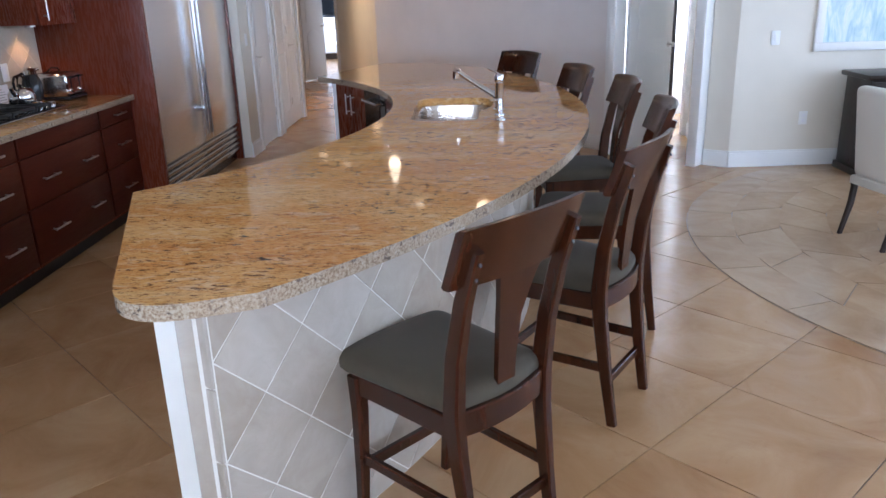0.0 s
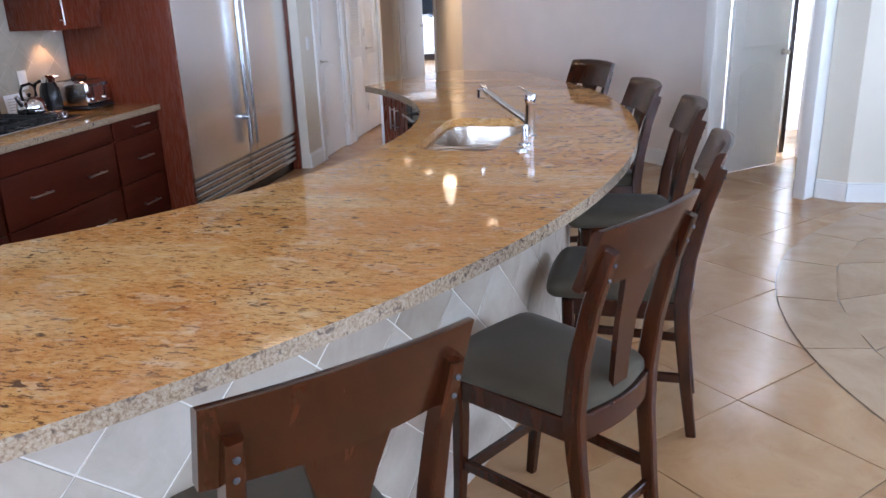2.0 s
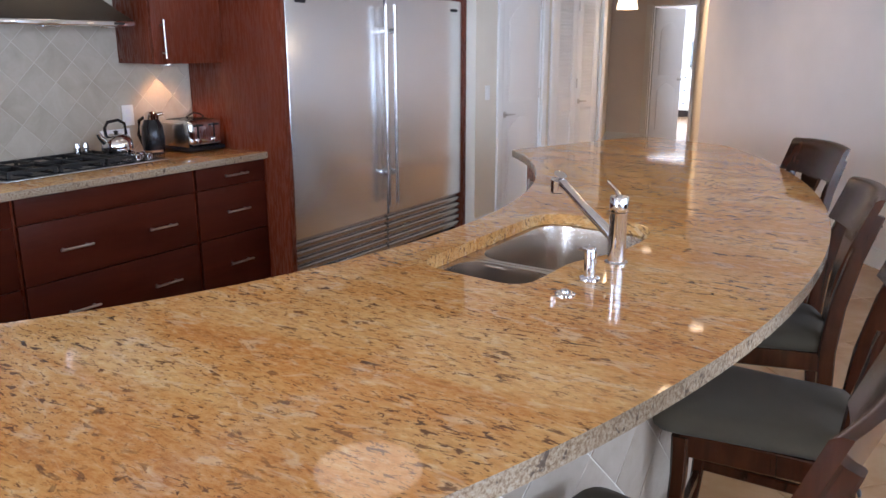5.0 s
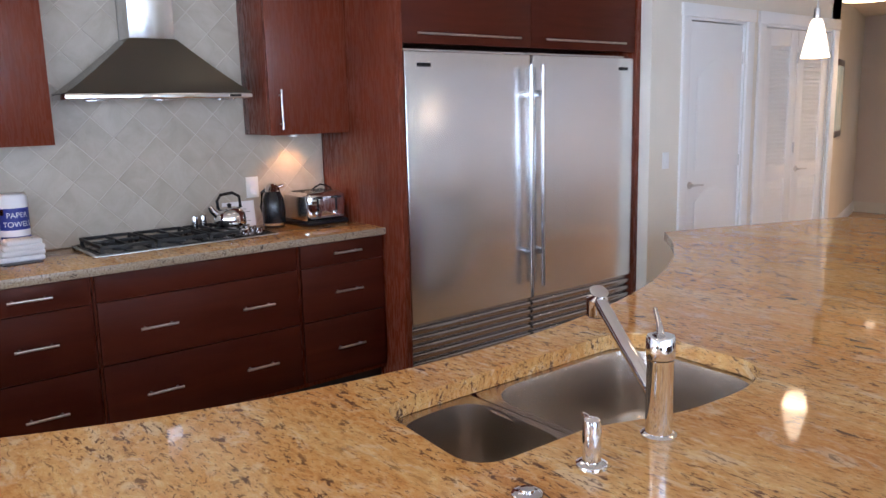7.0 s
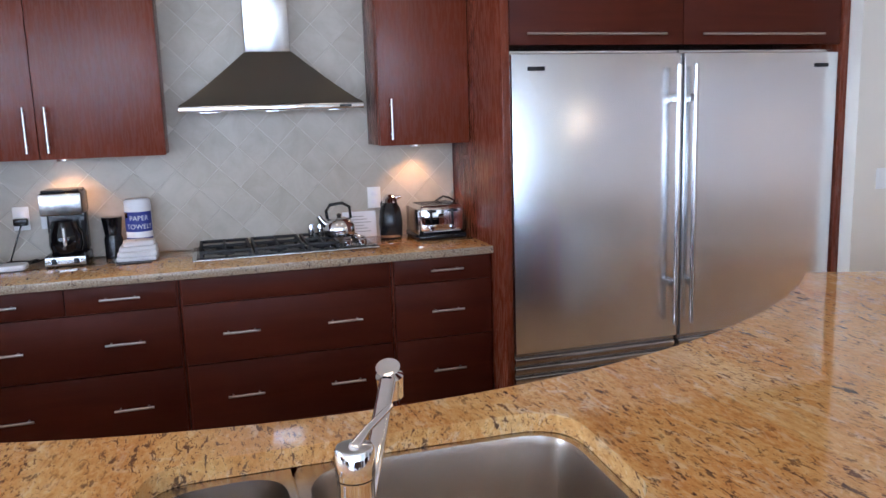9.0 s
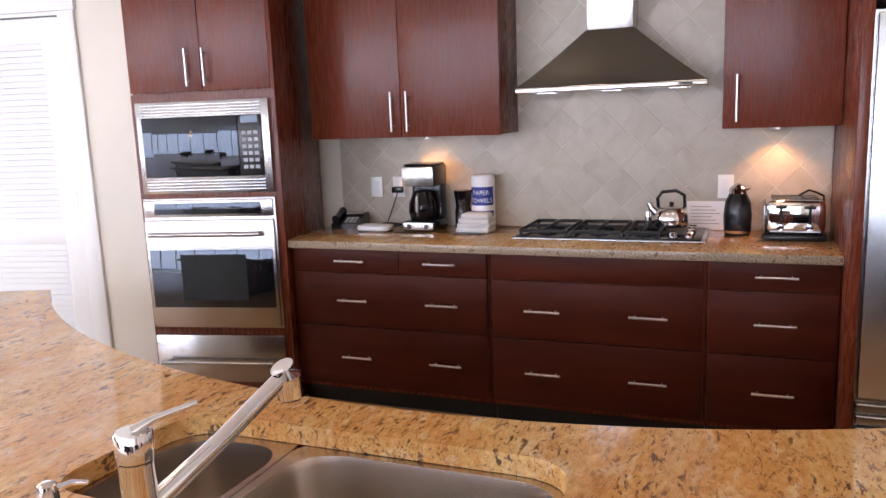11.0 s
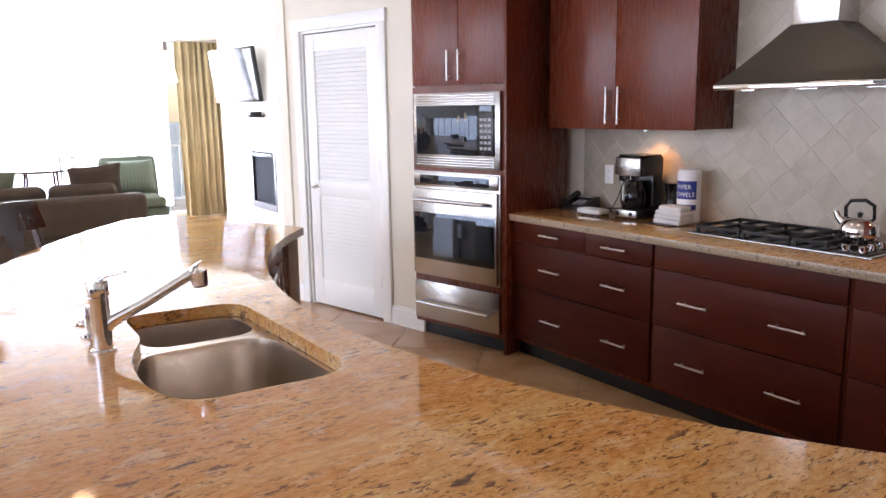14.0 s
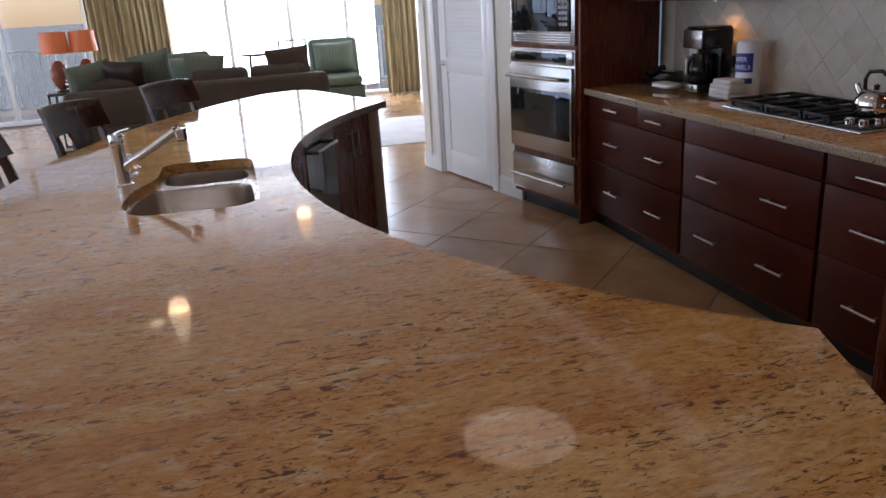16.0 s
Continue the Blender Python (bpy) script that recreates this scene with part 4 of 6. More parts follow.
part("side_panel", box(-0.65, W + 0.001, 0, 0.004, W + 0.022, 2.5, 0.001), M_CHERRY, tower)
part("face_frame", box(-0.02, -W, 0.1, -0.001, W, 1.697), M_CHERRY, tower)
for a, b, h in ((-W, 0.02, -0.05), (0.02, W, 0.045)):
    d = part("door", box(-0.02, a + 0.002, 1.705, 0.0, b - 0.002, 2.497, 0.0015), M_CHERRY, tower)
    handle_on(d, 0, h, 1.825, 0.19, True)


def appliance(name, label, category):
    return thing(name, OVEN, label, category)


micro = appliance("microwave_oven", "built-in stainless steel microwave with black glass door", "microwave")
part("trim_kit", box(0.0, -0.36, 1.175, 0.022, 0.375, 1.655, 0.003), M_STEEL, micro, "stainless trim frame")
for z0 in (1.188, 1.585):
    for k in range(4):
        part("vent_slat", box(0.022, -0.33, z0 + k * 0.016, 0.027, 0.335, z0 + 0.010 + k * 0.016, 0.002), M_STEEL, micro)
part("door", box(0.022, -0.325, 1.262, 0.036, 0.205, 1.575, 0.003), M_OVEN_GLASS, micro, "black glass door")
part("window", box(0.0362, -0.27, 1.315, 0.0375, 0.10, 1.54, 0.0005), M_OVEN_GLASS, micro)
pad = part("control_panel", box(0.022, 0.207, 1.262, 0.035, 0.335, 1.575, 0.003), M_BLACK, micro)
part("display", box(0.035, 0.225, 1.535, 0.0365, 0.318, 1.57), M_OVEN_GLASS, pad)
for r in range(6):
    for c in range(3):
        part("key", box(0.035, 0.228 + c * 0.032, 1.30 + r * 0.035, 0.0362, 0.250 + c * 0.032, 1.318 + r * 0.035), M_GREY_PRINT, pad)

oven = appliance("wall_oven", "built-in stainless steel wall oven with dark window", "oven")
part("frame", box(0.0, -0.37, 0.44, 0.02, 0.375, 1.15, 0.003), M_STEEL, oven)
part("control_panel", box(0.02, -0.36, 1.05, 0.034, 0.365, 1.14, 0.004), M_STEEL, oven)
part("display", box(0.0342, -0.30, 1.065, 0.036, 0.30, 1.125, 0.001), M_OVEN_GLASS, oven, "black glass control display")
d = part("door", box(0.02, -0.362, 0.455, 0.045, 0.367, 1.035, 0.005), M_STEEL, oven, "stainless oven door")
part("window", box(0.0452, -0.345, 0.56, 0.047, 0.35, 0.875, 0.001), M_OVEN_GLASS, d, "dark oven glass")
part("inner_window", box(0.0471, -0.17, 0.60, 0.0478, 0.20, 0.85), M_OVEN_GLASS, d)
part("handle", tube([(0.10, -0.31, 0.965), (0.10, 0.31, 0.965)], 0.013, 14), M_STEEL, d, "tubular steel handle")
for y in (-0.29, 0.29):
    part("handle_post", tube([(0.045, y, 0.965), (0.10, y, 0.965)], 0.009, 10), M_STEEL, d)

drawer = appliance("warming_drawer", "stainless steel warming drawer under the oven", "drawer")
d = part("front", box(0.0, -0.37, 0.135, 0.03, 0.375, 0.40, 0.004), M_STEEL, drawer)
part("handle", tube([(0.075, -0.32, 0.255), (0.075, 0.32, 0.255)], 0.011, 12), M_STEEL, d, "tubular steel handle")
for y in (-0.29, 0.29):
    part("handle_post", tube([(0.03, y, 0.255), (0.075, y, 0.255)], 0.008, 10), M_STEEL, d)

# ---- bar stools ----
def ribbon(path, width, thick, axis=(0, 1, 0), bm=None, taper=None):
    """A bar of rectangular section that follows path; width along axis."""
    one = bmesh.new()
    pts = [Vector(p) for p in path]
    w = Vector(axis).normalized()
    rings = []
    for i, p in enumerate(pts):
        d = (pts[min(i + 1, len(pts) - 1)] - pts[max(i - 1, 0)]).normalized()
        u = d.cross(w).normalized()
        ww = u.cross(d).normalized()
        s = taper[i] if taper else 1.0
        a, b = width * s / 2, thick * (s if taper else 1.0) / 2
        c = 0.3 * min(a, b)
        sec = [(a, b - c), (a - c, b), (-a + c, b), (-a, b - c), (-a, -b + c), (-a + c, -b), (a - c, -b), (a, -b + c)]
        rings.append([one.verts.new(p + ww * x + u * y) for x, y in sec])
    for ra, rb in zip(rings, rings[1:]):
        for k in range(8):
            one.faces.new((ra[k], ra[(k + 1) % 8], rb[(k + 1) % 8], rb[k]))
    one.faces.new(rings[0][::-1])
    one.faces.new(rings[-1])
    bmesh.ops.recalc_face_normals(one, faces=one.faces)
    return join(bm, one)


def bow(y, depth=0.035, half=0.23):
    return depth * (1 - (y / half) ** 2)


def bar_stool(m):
    s = thing("bar_stool", m, "dark walnut bar stool with taupe upholstered seat at the island", "stool", "bar stools")
    for side in (-1, 1):
        part("front_leg", ribbon([(-0.215, side * 0.185, 0.0), (-0.200, side * 0.187, 0.18), (-0.188, side * 0.19, 0.40), (-0.190, side * 0.193, 0.52)], 0.042, 0.042, taper=[0.72, 0.85, 1.0, 1.08]), M_CHAIR, s)
        path = [(0.262, side * 0.165, 0.0), (0.232, side * 0.170, 0.2), (0.205, side * 0.177, 0.42), (0.198, side * 0.182, 0.54), (0.212, side * 0.186, 0.70), (0.245, side * 0.188, 0.86), (0.292, side * 0.190, 1.01)]
        p = part("back_post", ribbon(path, 0.036, 0.05, taper=[0.72, 0.85, 1.0, 1.1, 1.0, 0.9, 0.78]), M_CHAIR, s)
        for z, x in ((0.935, 0.2905), (0.975, 0.304)):
            part("bolt_cap", lathe([(0, 0), (0.006, 0), (0.005, 0.003), (0, 0.004)], 12), M_DARK_METAL, p, "", 40, pose(x, side * 0.19, z, 0, 72, 0))
        part("side_stretcher", ribbon([(-0.198, side * 0.186, 0.235), (0.225, side * 0.172, 0.235)], 0.02, 0.034), M_CHAIR, s)
        part("side_apron", ribbon([(-0.19, side * 0.195, 0.495), (0.2, side * 0.182, 0.495)], 0.022, 0.065), M_CHAIR, s)
    part("front_stretcher", ribbon([(-0.199, -0.185, 0.20), (-0.199, 0.185, 0.20)], 0.02, 0.036, (1, 0, 0)), M_CHAIR, s)
    part("back_stretcher", ribbon([(0.228, -0.17, 0.17), (0.228, 0.17, 0.17)], 0.02, 0.034, (1, 0, 0)), M_CHAIR, s)
    part("front_apron", ribbon([(-0.192, -0.19, 0.495), (-0.205, 0, 0.495), (-0.192, 0.19, 0.495)], 0.022, 0.065, (1, 0, 0)), M_CHAIR, s)
    rear = [(0.200 + bow(y, 0.03, 0.18), y, 0.505) for y in (-0.18, -0.12, -0.06, 0, 0.06, 0.12, 0.18)]
    part("back_apron", ribbon(rear, 0.024, 0.075, (1, 0, 0)), M_CHAIR, s)
    # bowed crest rail, leaning back
    bm = bmesh.new()
    grid = []
    zs = [0.905, 0.91, 0.94, 0.98, 1.02, 1.057, 1.065]
    ys = [-0.232, -0.228] + [-0.20 + 0.4 * k / 10 for k in range(11)] + [0.228, 0.232]
    for off in (0.0, -0.026):
        sheet = []
        for i, z in enumerate(zs):
            dz = 0.012 * (1 - (1 if i < 2 else 0))
            sheet.append([bm.verts.new((0.243 + (z - 0.91) * 0.36 + bow(y) + off * (1 if 0 < i < len(zs) - 1 else 0.6) + (0 if off == 0 else 0), y, z + (0.010 * (1 - (y / 0.232) ** 2) if i >= len(zs) - 2 else 0))) for y in ys])
        grid.append(sheet)
    a, b = grid
    nz, ny = len(zs), len(ys)
    for i in range(nz - 1):
        for j in range(ny - 1):
            bm.faces.new((a[i][j], a[i][j + 1], a[i + 1][j + 1], a[i + 1][j]))
            bm.faces.new((b[i][j], b[i + 1][j], b[i + 1][j + 1], b[i][j + 1]))
    for j in range(ny - 1):
        bm.faces.new((a[0][j], b[0][j], b[0][j + 1], a[0][j + 1]))
        bm.faces.new((a[-1][j], a[-1][j + 1], b[-1][j + 1], b[-1][j]))
    for i in range(nz - 1):
        bm.faces.new((a[i][0], a[i + 1][0], b[i + 1][0], b[i][0]))
        bm.faces.new((a[i][-1], b[i][-1], b[i + 1][-1], a[i + 1][-1]))
    bmesh.ops.recalc_face_normals(bm, faces=bm.faces)
    part("crest_rail", bm, M_CHAIR, s, "bowed dark wood crest rail", 50)
    # splat, wide at the top
    bm = bmesh.new()
    rows = []
    for z, half, x in ((0.51, 0.034, 0.218), (0.63, 0.036, 0.224), (0.76, 0.044, 0.236), (0.83, 0.058, 0.252), (0.89, 0.074, 0.266), (0.925, 0.084, 0.274)):
        rows.append([bm.verts.new((x + e, y, z)) for e in (0.0, -0.016) for y in (-half, half)])
    for r, q in zip(rows, rows[1:]):
        bm.faces.new((r[0], r[1], q[1], q[0]))
        bm.faces.new((r[3], r[2], q[2], q[3]))
        bm.faces.new((r[2], r[0], q[0], q[2]))
        bm.faces.new((r[1], r[3], q[3], q[1]))
    bm.faces.new((rows[0][0], rows[0][2], rows[0][3], rows[0][1]))
    bm.faces.new((rows[-1][0], rows[-1][1], rows[-1][3], rows[-1][2]))
    bmesh.ops.recalc_face_normals(bm, faces=bm.faces)
    part("splat", bm, M_CHAIR, s, "", 30)
    # padded seat
    outline = rounded([(-0.27, -0.22), (0.20, -0.185), (0.235, 0.0), (0.20, 0.185), (-0.27, 0.22), (-0.288, 0.0)], [0.05, 0.035, 0.08, 0.035, 0.05, 0.1], 5)
    bm = bmesh.new()
    rings = [[bm.verts.new((x * k, y * k, z)) for x, y in outline] for k, z in ((0.955, 0.525), (0.99, 0.535), (1.0, 0.552), (0.985, 0.570), (0.93, 0.584), (0.80, 0.594), (0.55, 0.601), (0.25, 0.604))]
    n = len(outline)
    for p, q in zip(rings, rings[1:]):
        for k in range(n):
            bm.faces.new((p[k], p[(k + 1) % n], q[(k + 1) % n], q[k]))
    bm.faces.new(rings[0][::-1])
    bm.faces.new(rings[-1])
    bmesh.ops.recalc_face_normals(bm, faces=bm.faces)
    part("seat", bm, M_SEAT, s, "taupe upholstered seat", 60)
    return s


STOOLS = [(0.80, 1.94, -43), (1.285, 2.80, -32), (1.55, 3.68, -5), (1.56, 4.60, 4), (1.385, 5.37, 15), (1.08, 6.58, 37)]
first_stool = None
for tx, ty, out in STOOLS:
    m = pose(tx - 0.275 * math.cos(radians(out)), ty - 0.275 * math.sin(radians(out)), 0, 0, 0, out)
    if first_stool is None:
        first_stool = bar_stool(m)
    else:
        copy_thing(first_stool, m)

# ---- pendants and downlights ----
def pendant(x, y, z=1.80):
    p = thing("pendant_light", pose(x, y, 0), "lit cone pendant with frosted glass shade over the island", "pendant", "island pendants")
    part("canopy", lathe([(0, CEIL), (0.06, CEIL), (0.055, CEIL - 0.018), (0.01, CEIL - 0.026), (0, CEIL - 0.026)], 24), M_NICKEL, p)
    part("cord", tube([(0, 0, z + 0.19), (0, 0, CEIL - 0.02)], 0.0035, 8), M_NICKEL, p)
    part("socket", lathe([(0, z + 0.215), (0.012, z + 0.21), (0.017, z + 0.16), (0.017, z + 0.155), (0, z + 0.155)], 20), M_NICKEL, p)
    part("shade", lathe([(0.020, z + 0.165), (0.030, z + 0.14), (0.045, z + 0.07), (0.060, z), (0.057, z), (0.042, z + 0.07), (0.027, z + 0.138), (0.018, z + 0.160)], 32), M_SHADE, p, "glowing frosted glass cone", 60)
    data = bpy.data.lights.new("pendant_bulb", "POINT")
    data.energy, data.color, data.shadow_soft_size = 0.9, WARM, 0.05
    b = new("pendant_bulb", data)
    b.location = (x, y, z - 0.02)


for x, y, z in ((-0.02, 6.85, 1.72), (0.75, 5.53, 1.785), (0.81, 3.67, 1.785), (0.0, 2.34, 1.72)):
    pendant(x, y, z)


def downlight(x, y, power=6, z=CEIL, r=0.075):
    d = thing("downlight", pose(x, y, z), "lit recessed round ceiling downlight with white trim", "downlight", "downlights")
    part("trim_ring", lathe([(r * 0.78, 0.0), (r * 1.15, 0.0), (r * 1.15, -0.005), (r * 0.8, -0.008), (r * 0.78, -0.003)], 28), M_WHITE, d)
    part("lens", lathe([(0, -0.002), (r * 0.78, -0.002), (r * 0.78, -0.004), (0, -0.004)], 28), M_CAN, d, "glowing warm lens")
    spot_light("downlight_lamp", (x, y, z - 0.02), (x, y, 0), power, WARM, 120, 0.06)


for x, y in ((-1.62, 11.7), (-1.15, 11.0), (0.05, 8.75), (1.19, 1.70)):
    downlight(x, y, 110 if y > 10 else 22 if y > 8 else 6)


def flush_light(x, y, r=0.31):
    f = thing("flush_ceiling_light", pose(x, y, CEIL), "large round lit flush ceiling light over the kitchen aisle", "ceiling light", "flush ceiling lights")
    part("rim", lathe([(r, 0.0), (r + 0.02, 0.0), (r + 0.02, -0.008), (r, -0.012)], 48), M_NICKEL, f)
    part("diffuser", lathe([(0, -0.022), (r * 0.5, -0.02), (r * 0.85, -0.016), (r - 0.002, -0.01), (r - 0.002, -0.002), (0, -0.002)], 48), M_DIFFUSER, f, "glowing opal diffuser", 60)


M_DIFFUSER = lit("opal_diffuser", (1.0, 0.84, 0.62), 2.4)
flush_light(-0.88, 4.22)
flush_light(-0.88, 5.48)

# ---- living room ----
def curtain(name, x0, x1, y, z1, label, folds=14):
    """A pleated drape that hangs along x."""
    bm = bmesh.new()
    n = folds * 8
    rings = []
    for off in (0.0, 0.006):
        sheet = []
        for z in (0.01, 0.6, 1.4, 2.2, z1):
            row = []
            for k in range(n + 1):
                s = k / n
                amp = 0.045 + 0.015 * math.sin(k * 0.31 + z)
                row.append(bm.verts.new((x0 + (x1 - x0) * s + 0.012 * math.sin(k * 0.7 + z * 0.8), y + off + amp * math.sin(2 * math.pi * folds * s + 0.5 * math.sin(3 * s * 6.28)), z)))
            sheet.append(row)
        rings.append(sheet)
    for sheet in rings:
        for r, q in zip(sheet, sheet[1:]):
            for k in range(n):
                bm.faces.new((r[k], r[k + 1], q[k + 1], q[k]))
    a, b = rings
    for r in range(4):
        bm.faces.new((a[r][0], a[r + 1][0], b[r + 1][0], b[r][0]))
        bm.faces.new((a[r][-1], b[r][-1], b[r + 1][-1], a[r + 1][-1]))
    c = thing(name, pose(0, 0, 0), label, "curtain", "curtains")
    part("drape", bm, M_CURTAIN, c, "", 70)
    part("rod", tube([(x0 - 0.05, y, z1 + 0.012), (x1 + 0.05, y, z1 + 0.012)], 0.012, 10), M_NICKEL, c)


curtain("curtain", -2.80, -1.96, -4.92, 2.58, "gold floor-length curtain beside the fireplace wall", 9)
curtain("curtain", 1.30, 2.45, -4.92, 2.96, "gold floor-length curtain between two windows", 13)


def pillow_mesh(w, h, t):
    bm = bmesh.new()
    n = 8
    top, bot = [], []
    for i in range(n + 1):
        rt, rb = [], []
        for j in range(n + 1):
            u, v = 2 * i / n - 1, 2 * j / n - 1
            e = max(0.0, (1 - abs(u) ** 3) * (1 - abs(v) ** 3)) ** 0.5
            pinch = 1 - 0.06 * (1 - abs(u)) * abs(v) - 0.06 * (1 - abs(v)) * abs(u)
            rt.append(bm.verts.new((u * w / 2 * pinch, v * h / 2 * pinch, t / 2 * e + 0.004)))
            rb.append(bm.verts.new((u * w / 2 * pinch, v * h / 2 * pinch, -t / 2 * e - 0.004)))
        top.append(rt)
        bot.append(rb)
    for i in range(n):
        for j in range(n):
            bm.faces.new((top[i][j], top[i + 1][j], top[i + 1][j + 1], top[i][j + 1]))
            bm.faces.new((bot[i][j], bot[i][j + 1], bot[i + 1][j + 1], bot[i + 1][j]))
    for i in range(n):
        bm.faces.new((top[i][0], bot[i][0], bot[i + 1][0], top[i + 1][0]))
        bm.faces.new((top[i][n], top[i + 1][n], bot[i + 1][n], bot[i][n]))
        bm.faces.new((top[0][i], top[0][i + 1], bot[0][i + 1], bot[0][i]))
        bm.faces.new((top[n][i], bot[n][i], bot[n][i + 1], top[n][i + 1]))
    return bm


def pillow(m, w, h, t, mat, label):
    p = thing("throw_pillow", m, label, "pillow", "throw pillows")
    part("cover", pillow_mesh(w, h, t), mat, p, "", 80)


def sofa(m, length, label, seats=3, arms=(True, True)):
    """A sofa along x, its back towards +y."""
    s = thing("sofa", m, label, "sofa", "sofas")
    part("base", box(0, -0.92, 0.10, length, 0.0, 0.38, 0.03, 3), M_SOFA, s)
    part("back", box(0, -0.24, 0.36, length, 0.02, 0.76, 0.06, 4), M_SOFA, s, "", 60)
    a0 = 0.22 if arms[0] else 0.0
    a1 = length - (0.22 if arms[1] else 0.0)
    if arms[0]:
        part("arm", box(0, -0.95, 0.12, 0.22, 0.03, 0.66, 0.06, 4), M_SOFA, s, "", 60)
    if arms[1]:
        part("arm", box(length - 0.22, -0.95, 0.12, length, 0.03, 0.66, 0.06, 4), M_SOFA, s, "", 60)
    w = (a1 - a0) / seats
    for k in range(seats):
        part("seat_cushion", box(a0 + k * w + 0.005, -0.95, 0.385, a0 + (k + 1) * w - 0.005, -0.24, 0.53, 0.045, 4), M_SOFA, s, "", 60)
        part("back_cushion", box(a0 + k * w + 0.01, -0.42, 0.53, a0 + (k + 1) * w - 0.01, -0.16, 0.87, 0.08, 5), M_SOFA, s, "soft loose back cushion", 60)
    for x in (0.08, length - 0.08):
        for y in (-0.85, -0.08):
            part("foot", lathe([(0, 0), (0.025, 0), (0.035, 0.1), (0, 0.1)], 14, m=Matrix.Translation((x, y, 0))), M_ESPRESSO, s)
    return s


sofa(pose(-0.62, -1.30, 0), 1.75, "brown fabric sofa with its back to the kitchen", 2)
sofa(pose(1.22, -1.22, 0, 0, 0, 4), 0.98, "brown fabric sofa end piece beside the lamp table", 1)
pillow(pose(1.95, -1.45, 0.86, 62, 8, 20), 0.46, 0.42, 0.16, M_CUSHION, "striped brown throw pillow on the sofa")
pillow(pose(1.60, -1.46, 0.86, 66, -6, -10), 0.46, 0.40, 0.16, M_ESPRESSO, "dark brown throw pillow on the sofa")
pillow(pose(1.32, -1.62, 0.90, 68, 10, 15), 0.46, 0.44, 0.17, M_STRIPE, "olive striped throw pillow on the sofa")
pillow(pose(0.75, -1.62, 0.86, 68, -8, 0), 0.44, 0.40, 0.16, M_CUSHION, "olive throw pillow on the sofa")
pillow(pose(-0.2, -1.62, 0.88, 68, 4, 0), 0.5, 0.36, 0.15, M_SOFA, "brown throw pillow on the sofa")


def armchair(m, label):
    c = thing("armchair", m, label, "armchair", "striped armchairs")
    part("seat_base", box(-0.36, -0.36, 0.14, 0.36, 0.34, 0.36, 0.04, 3), M_STRIPE, c, "", 60)
    part("seat_cushion", box(-0.33, -0.38, 0.365, 0.33, 0.22, 0.50, 0.05, 4), M_STRIPE, c, "", 60)
    part("backrest", box(-0.36, -0.09, -0.32, 0.36, 0.09, 0.32, 0.07, 4), M_STRIPE, c, "", 60, pose(0, 0.32, 0.68, -14, 0, 0))
    pl = part("back_cushion", pillow_mesh(0.60, 0.44, 0.2), M_STRIPE, c, "", 80, pose(0, 0.17, 0.74, 70, 0, 0))
    for x in (-0.30, 0.30):
        for y in (-0.30, 0.30):
            part("leg", lathe([(0, 0), (0.015, 0), (0.025, 0.145), (0, 0.145)], 12, m=Matrix.Translation((x, y, 0))), M_ESPRESSO, c)


armchair(pose(0.90, -2.75, 0, 0, 0, 205), "green striped fabric armchair facing the window wall")
armchair(pose(-1.0, -3.75, 0, 0, 0, 178), "green striped fabric armchair near the window")

# balcony bar table and lattice chair
t = thing("round_table", pose(0.02, -4.25, 0), "round wooden bistro table on splayed legs", "table")
part("tabletop", lathe([(0, 0.86), (0.33, 0.86), (0.345, 0.845), (0.33, 0.825), (0, 0.825)], 36), M_CHAIR, t)
for a in (45, 135, 225, 315):
    x, y = math.cos(radians(a)), math.sin(radians(a))
    part("leg", tube([(0.24 * x, 0.24 * y, 0.83), (0.30 * x, 0.30 * y, 0.0)], 0.016, 10), M_CHAIR, t)


def lattice_chair(m):
    c = thing("lattice_chair", m, "dark metal patio chair with lattice back", "chair")
    part("back_frame", box(-0.22, -0.012, 0.45, -0.20, 0.012, 1.0, bm=box(0.20, -0.012, 0.45, 0.22, 0.012, 1.0, bm=box(-0.2, -0.012, 0.98, 0.2, 0.012, 1.0))), M_GREY_PRINT, c)
    for k in range(-4, 9):
        for s in (1, -1):
            x0, z0 = -0.2, 0.5 + 0.07 * k if s > 0 else 0.98 - 0.07 * k
            pts = []
            for i in range(9):
                x = -0.2 + 0.05 * i
                z = z0 + s * (x + 0.2)
                if 0.5 <= z <= 0.98:
                    pts.append((x, 0, z))
            if len(pts) > 1:
                part("lattice_bar", tube([pts[0], pts[-1]], 0.005, 6), M_GREY_PRINT, c)
    part("seat", box(-0.22, -0.42, 0.43, 0.22, 0.0, 0.46, 0.01), M_GREY_PRINT, c)
    for x in (-0.2, 0.2):
        for y in (-0.40, -0.02):
            part("leg", tube([(x, y, 0.44), (x, y, 0.0)], 0.012, 8), M_GREY_PRINT, c)


lattice_chair(pose(-0.45, -4.45, 0, 0, 0, 160))

# lamp table with two lamps and a vase
tab = thing("console_table", pose(2.25, -2.30, 0), "slim black metal side table beside the sofa", "table")
part("tabletop", box(-0.30, -0.20, 0.66, 0.30, 0.20, 0.69, 0.004), M_ESPRESSO, tab)
part("shelf", box(-0.27, -0.17, 0.30, 0.27, 0.17, 0.315), M_GLASS, tab, "glass shelf")
for x in (-0.285, 0.285):
    for y in (-0.185, 0.185):
        part("leg", box(x - 0.011, y - 0.011, 0, x + 0.011, y + 0.011, 0.66), M_DARK_METAL, tab)
for y in (-0.185, 0.185):
    part("bottom_rail", box(-0.275, y - 0.009, 0.0, 0.275, y + 0.009, 0.018), M_DARK_METAL, tab)


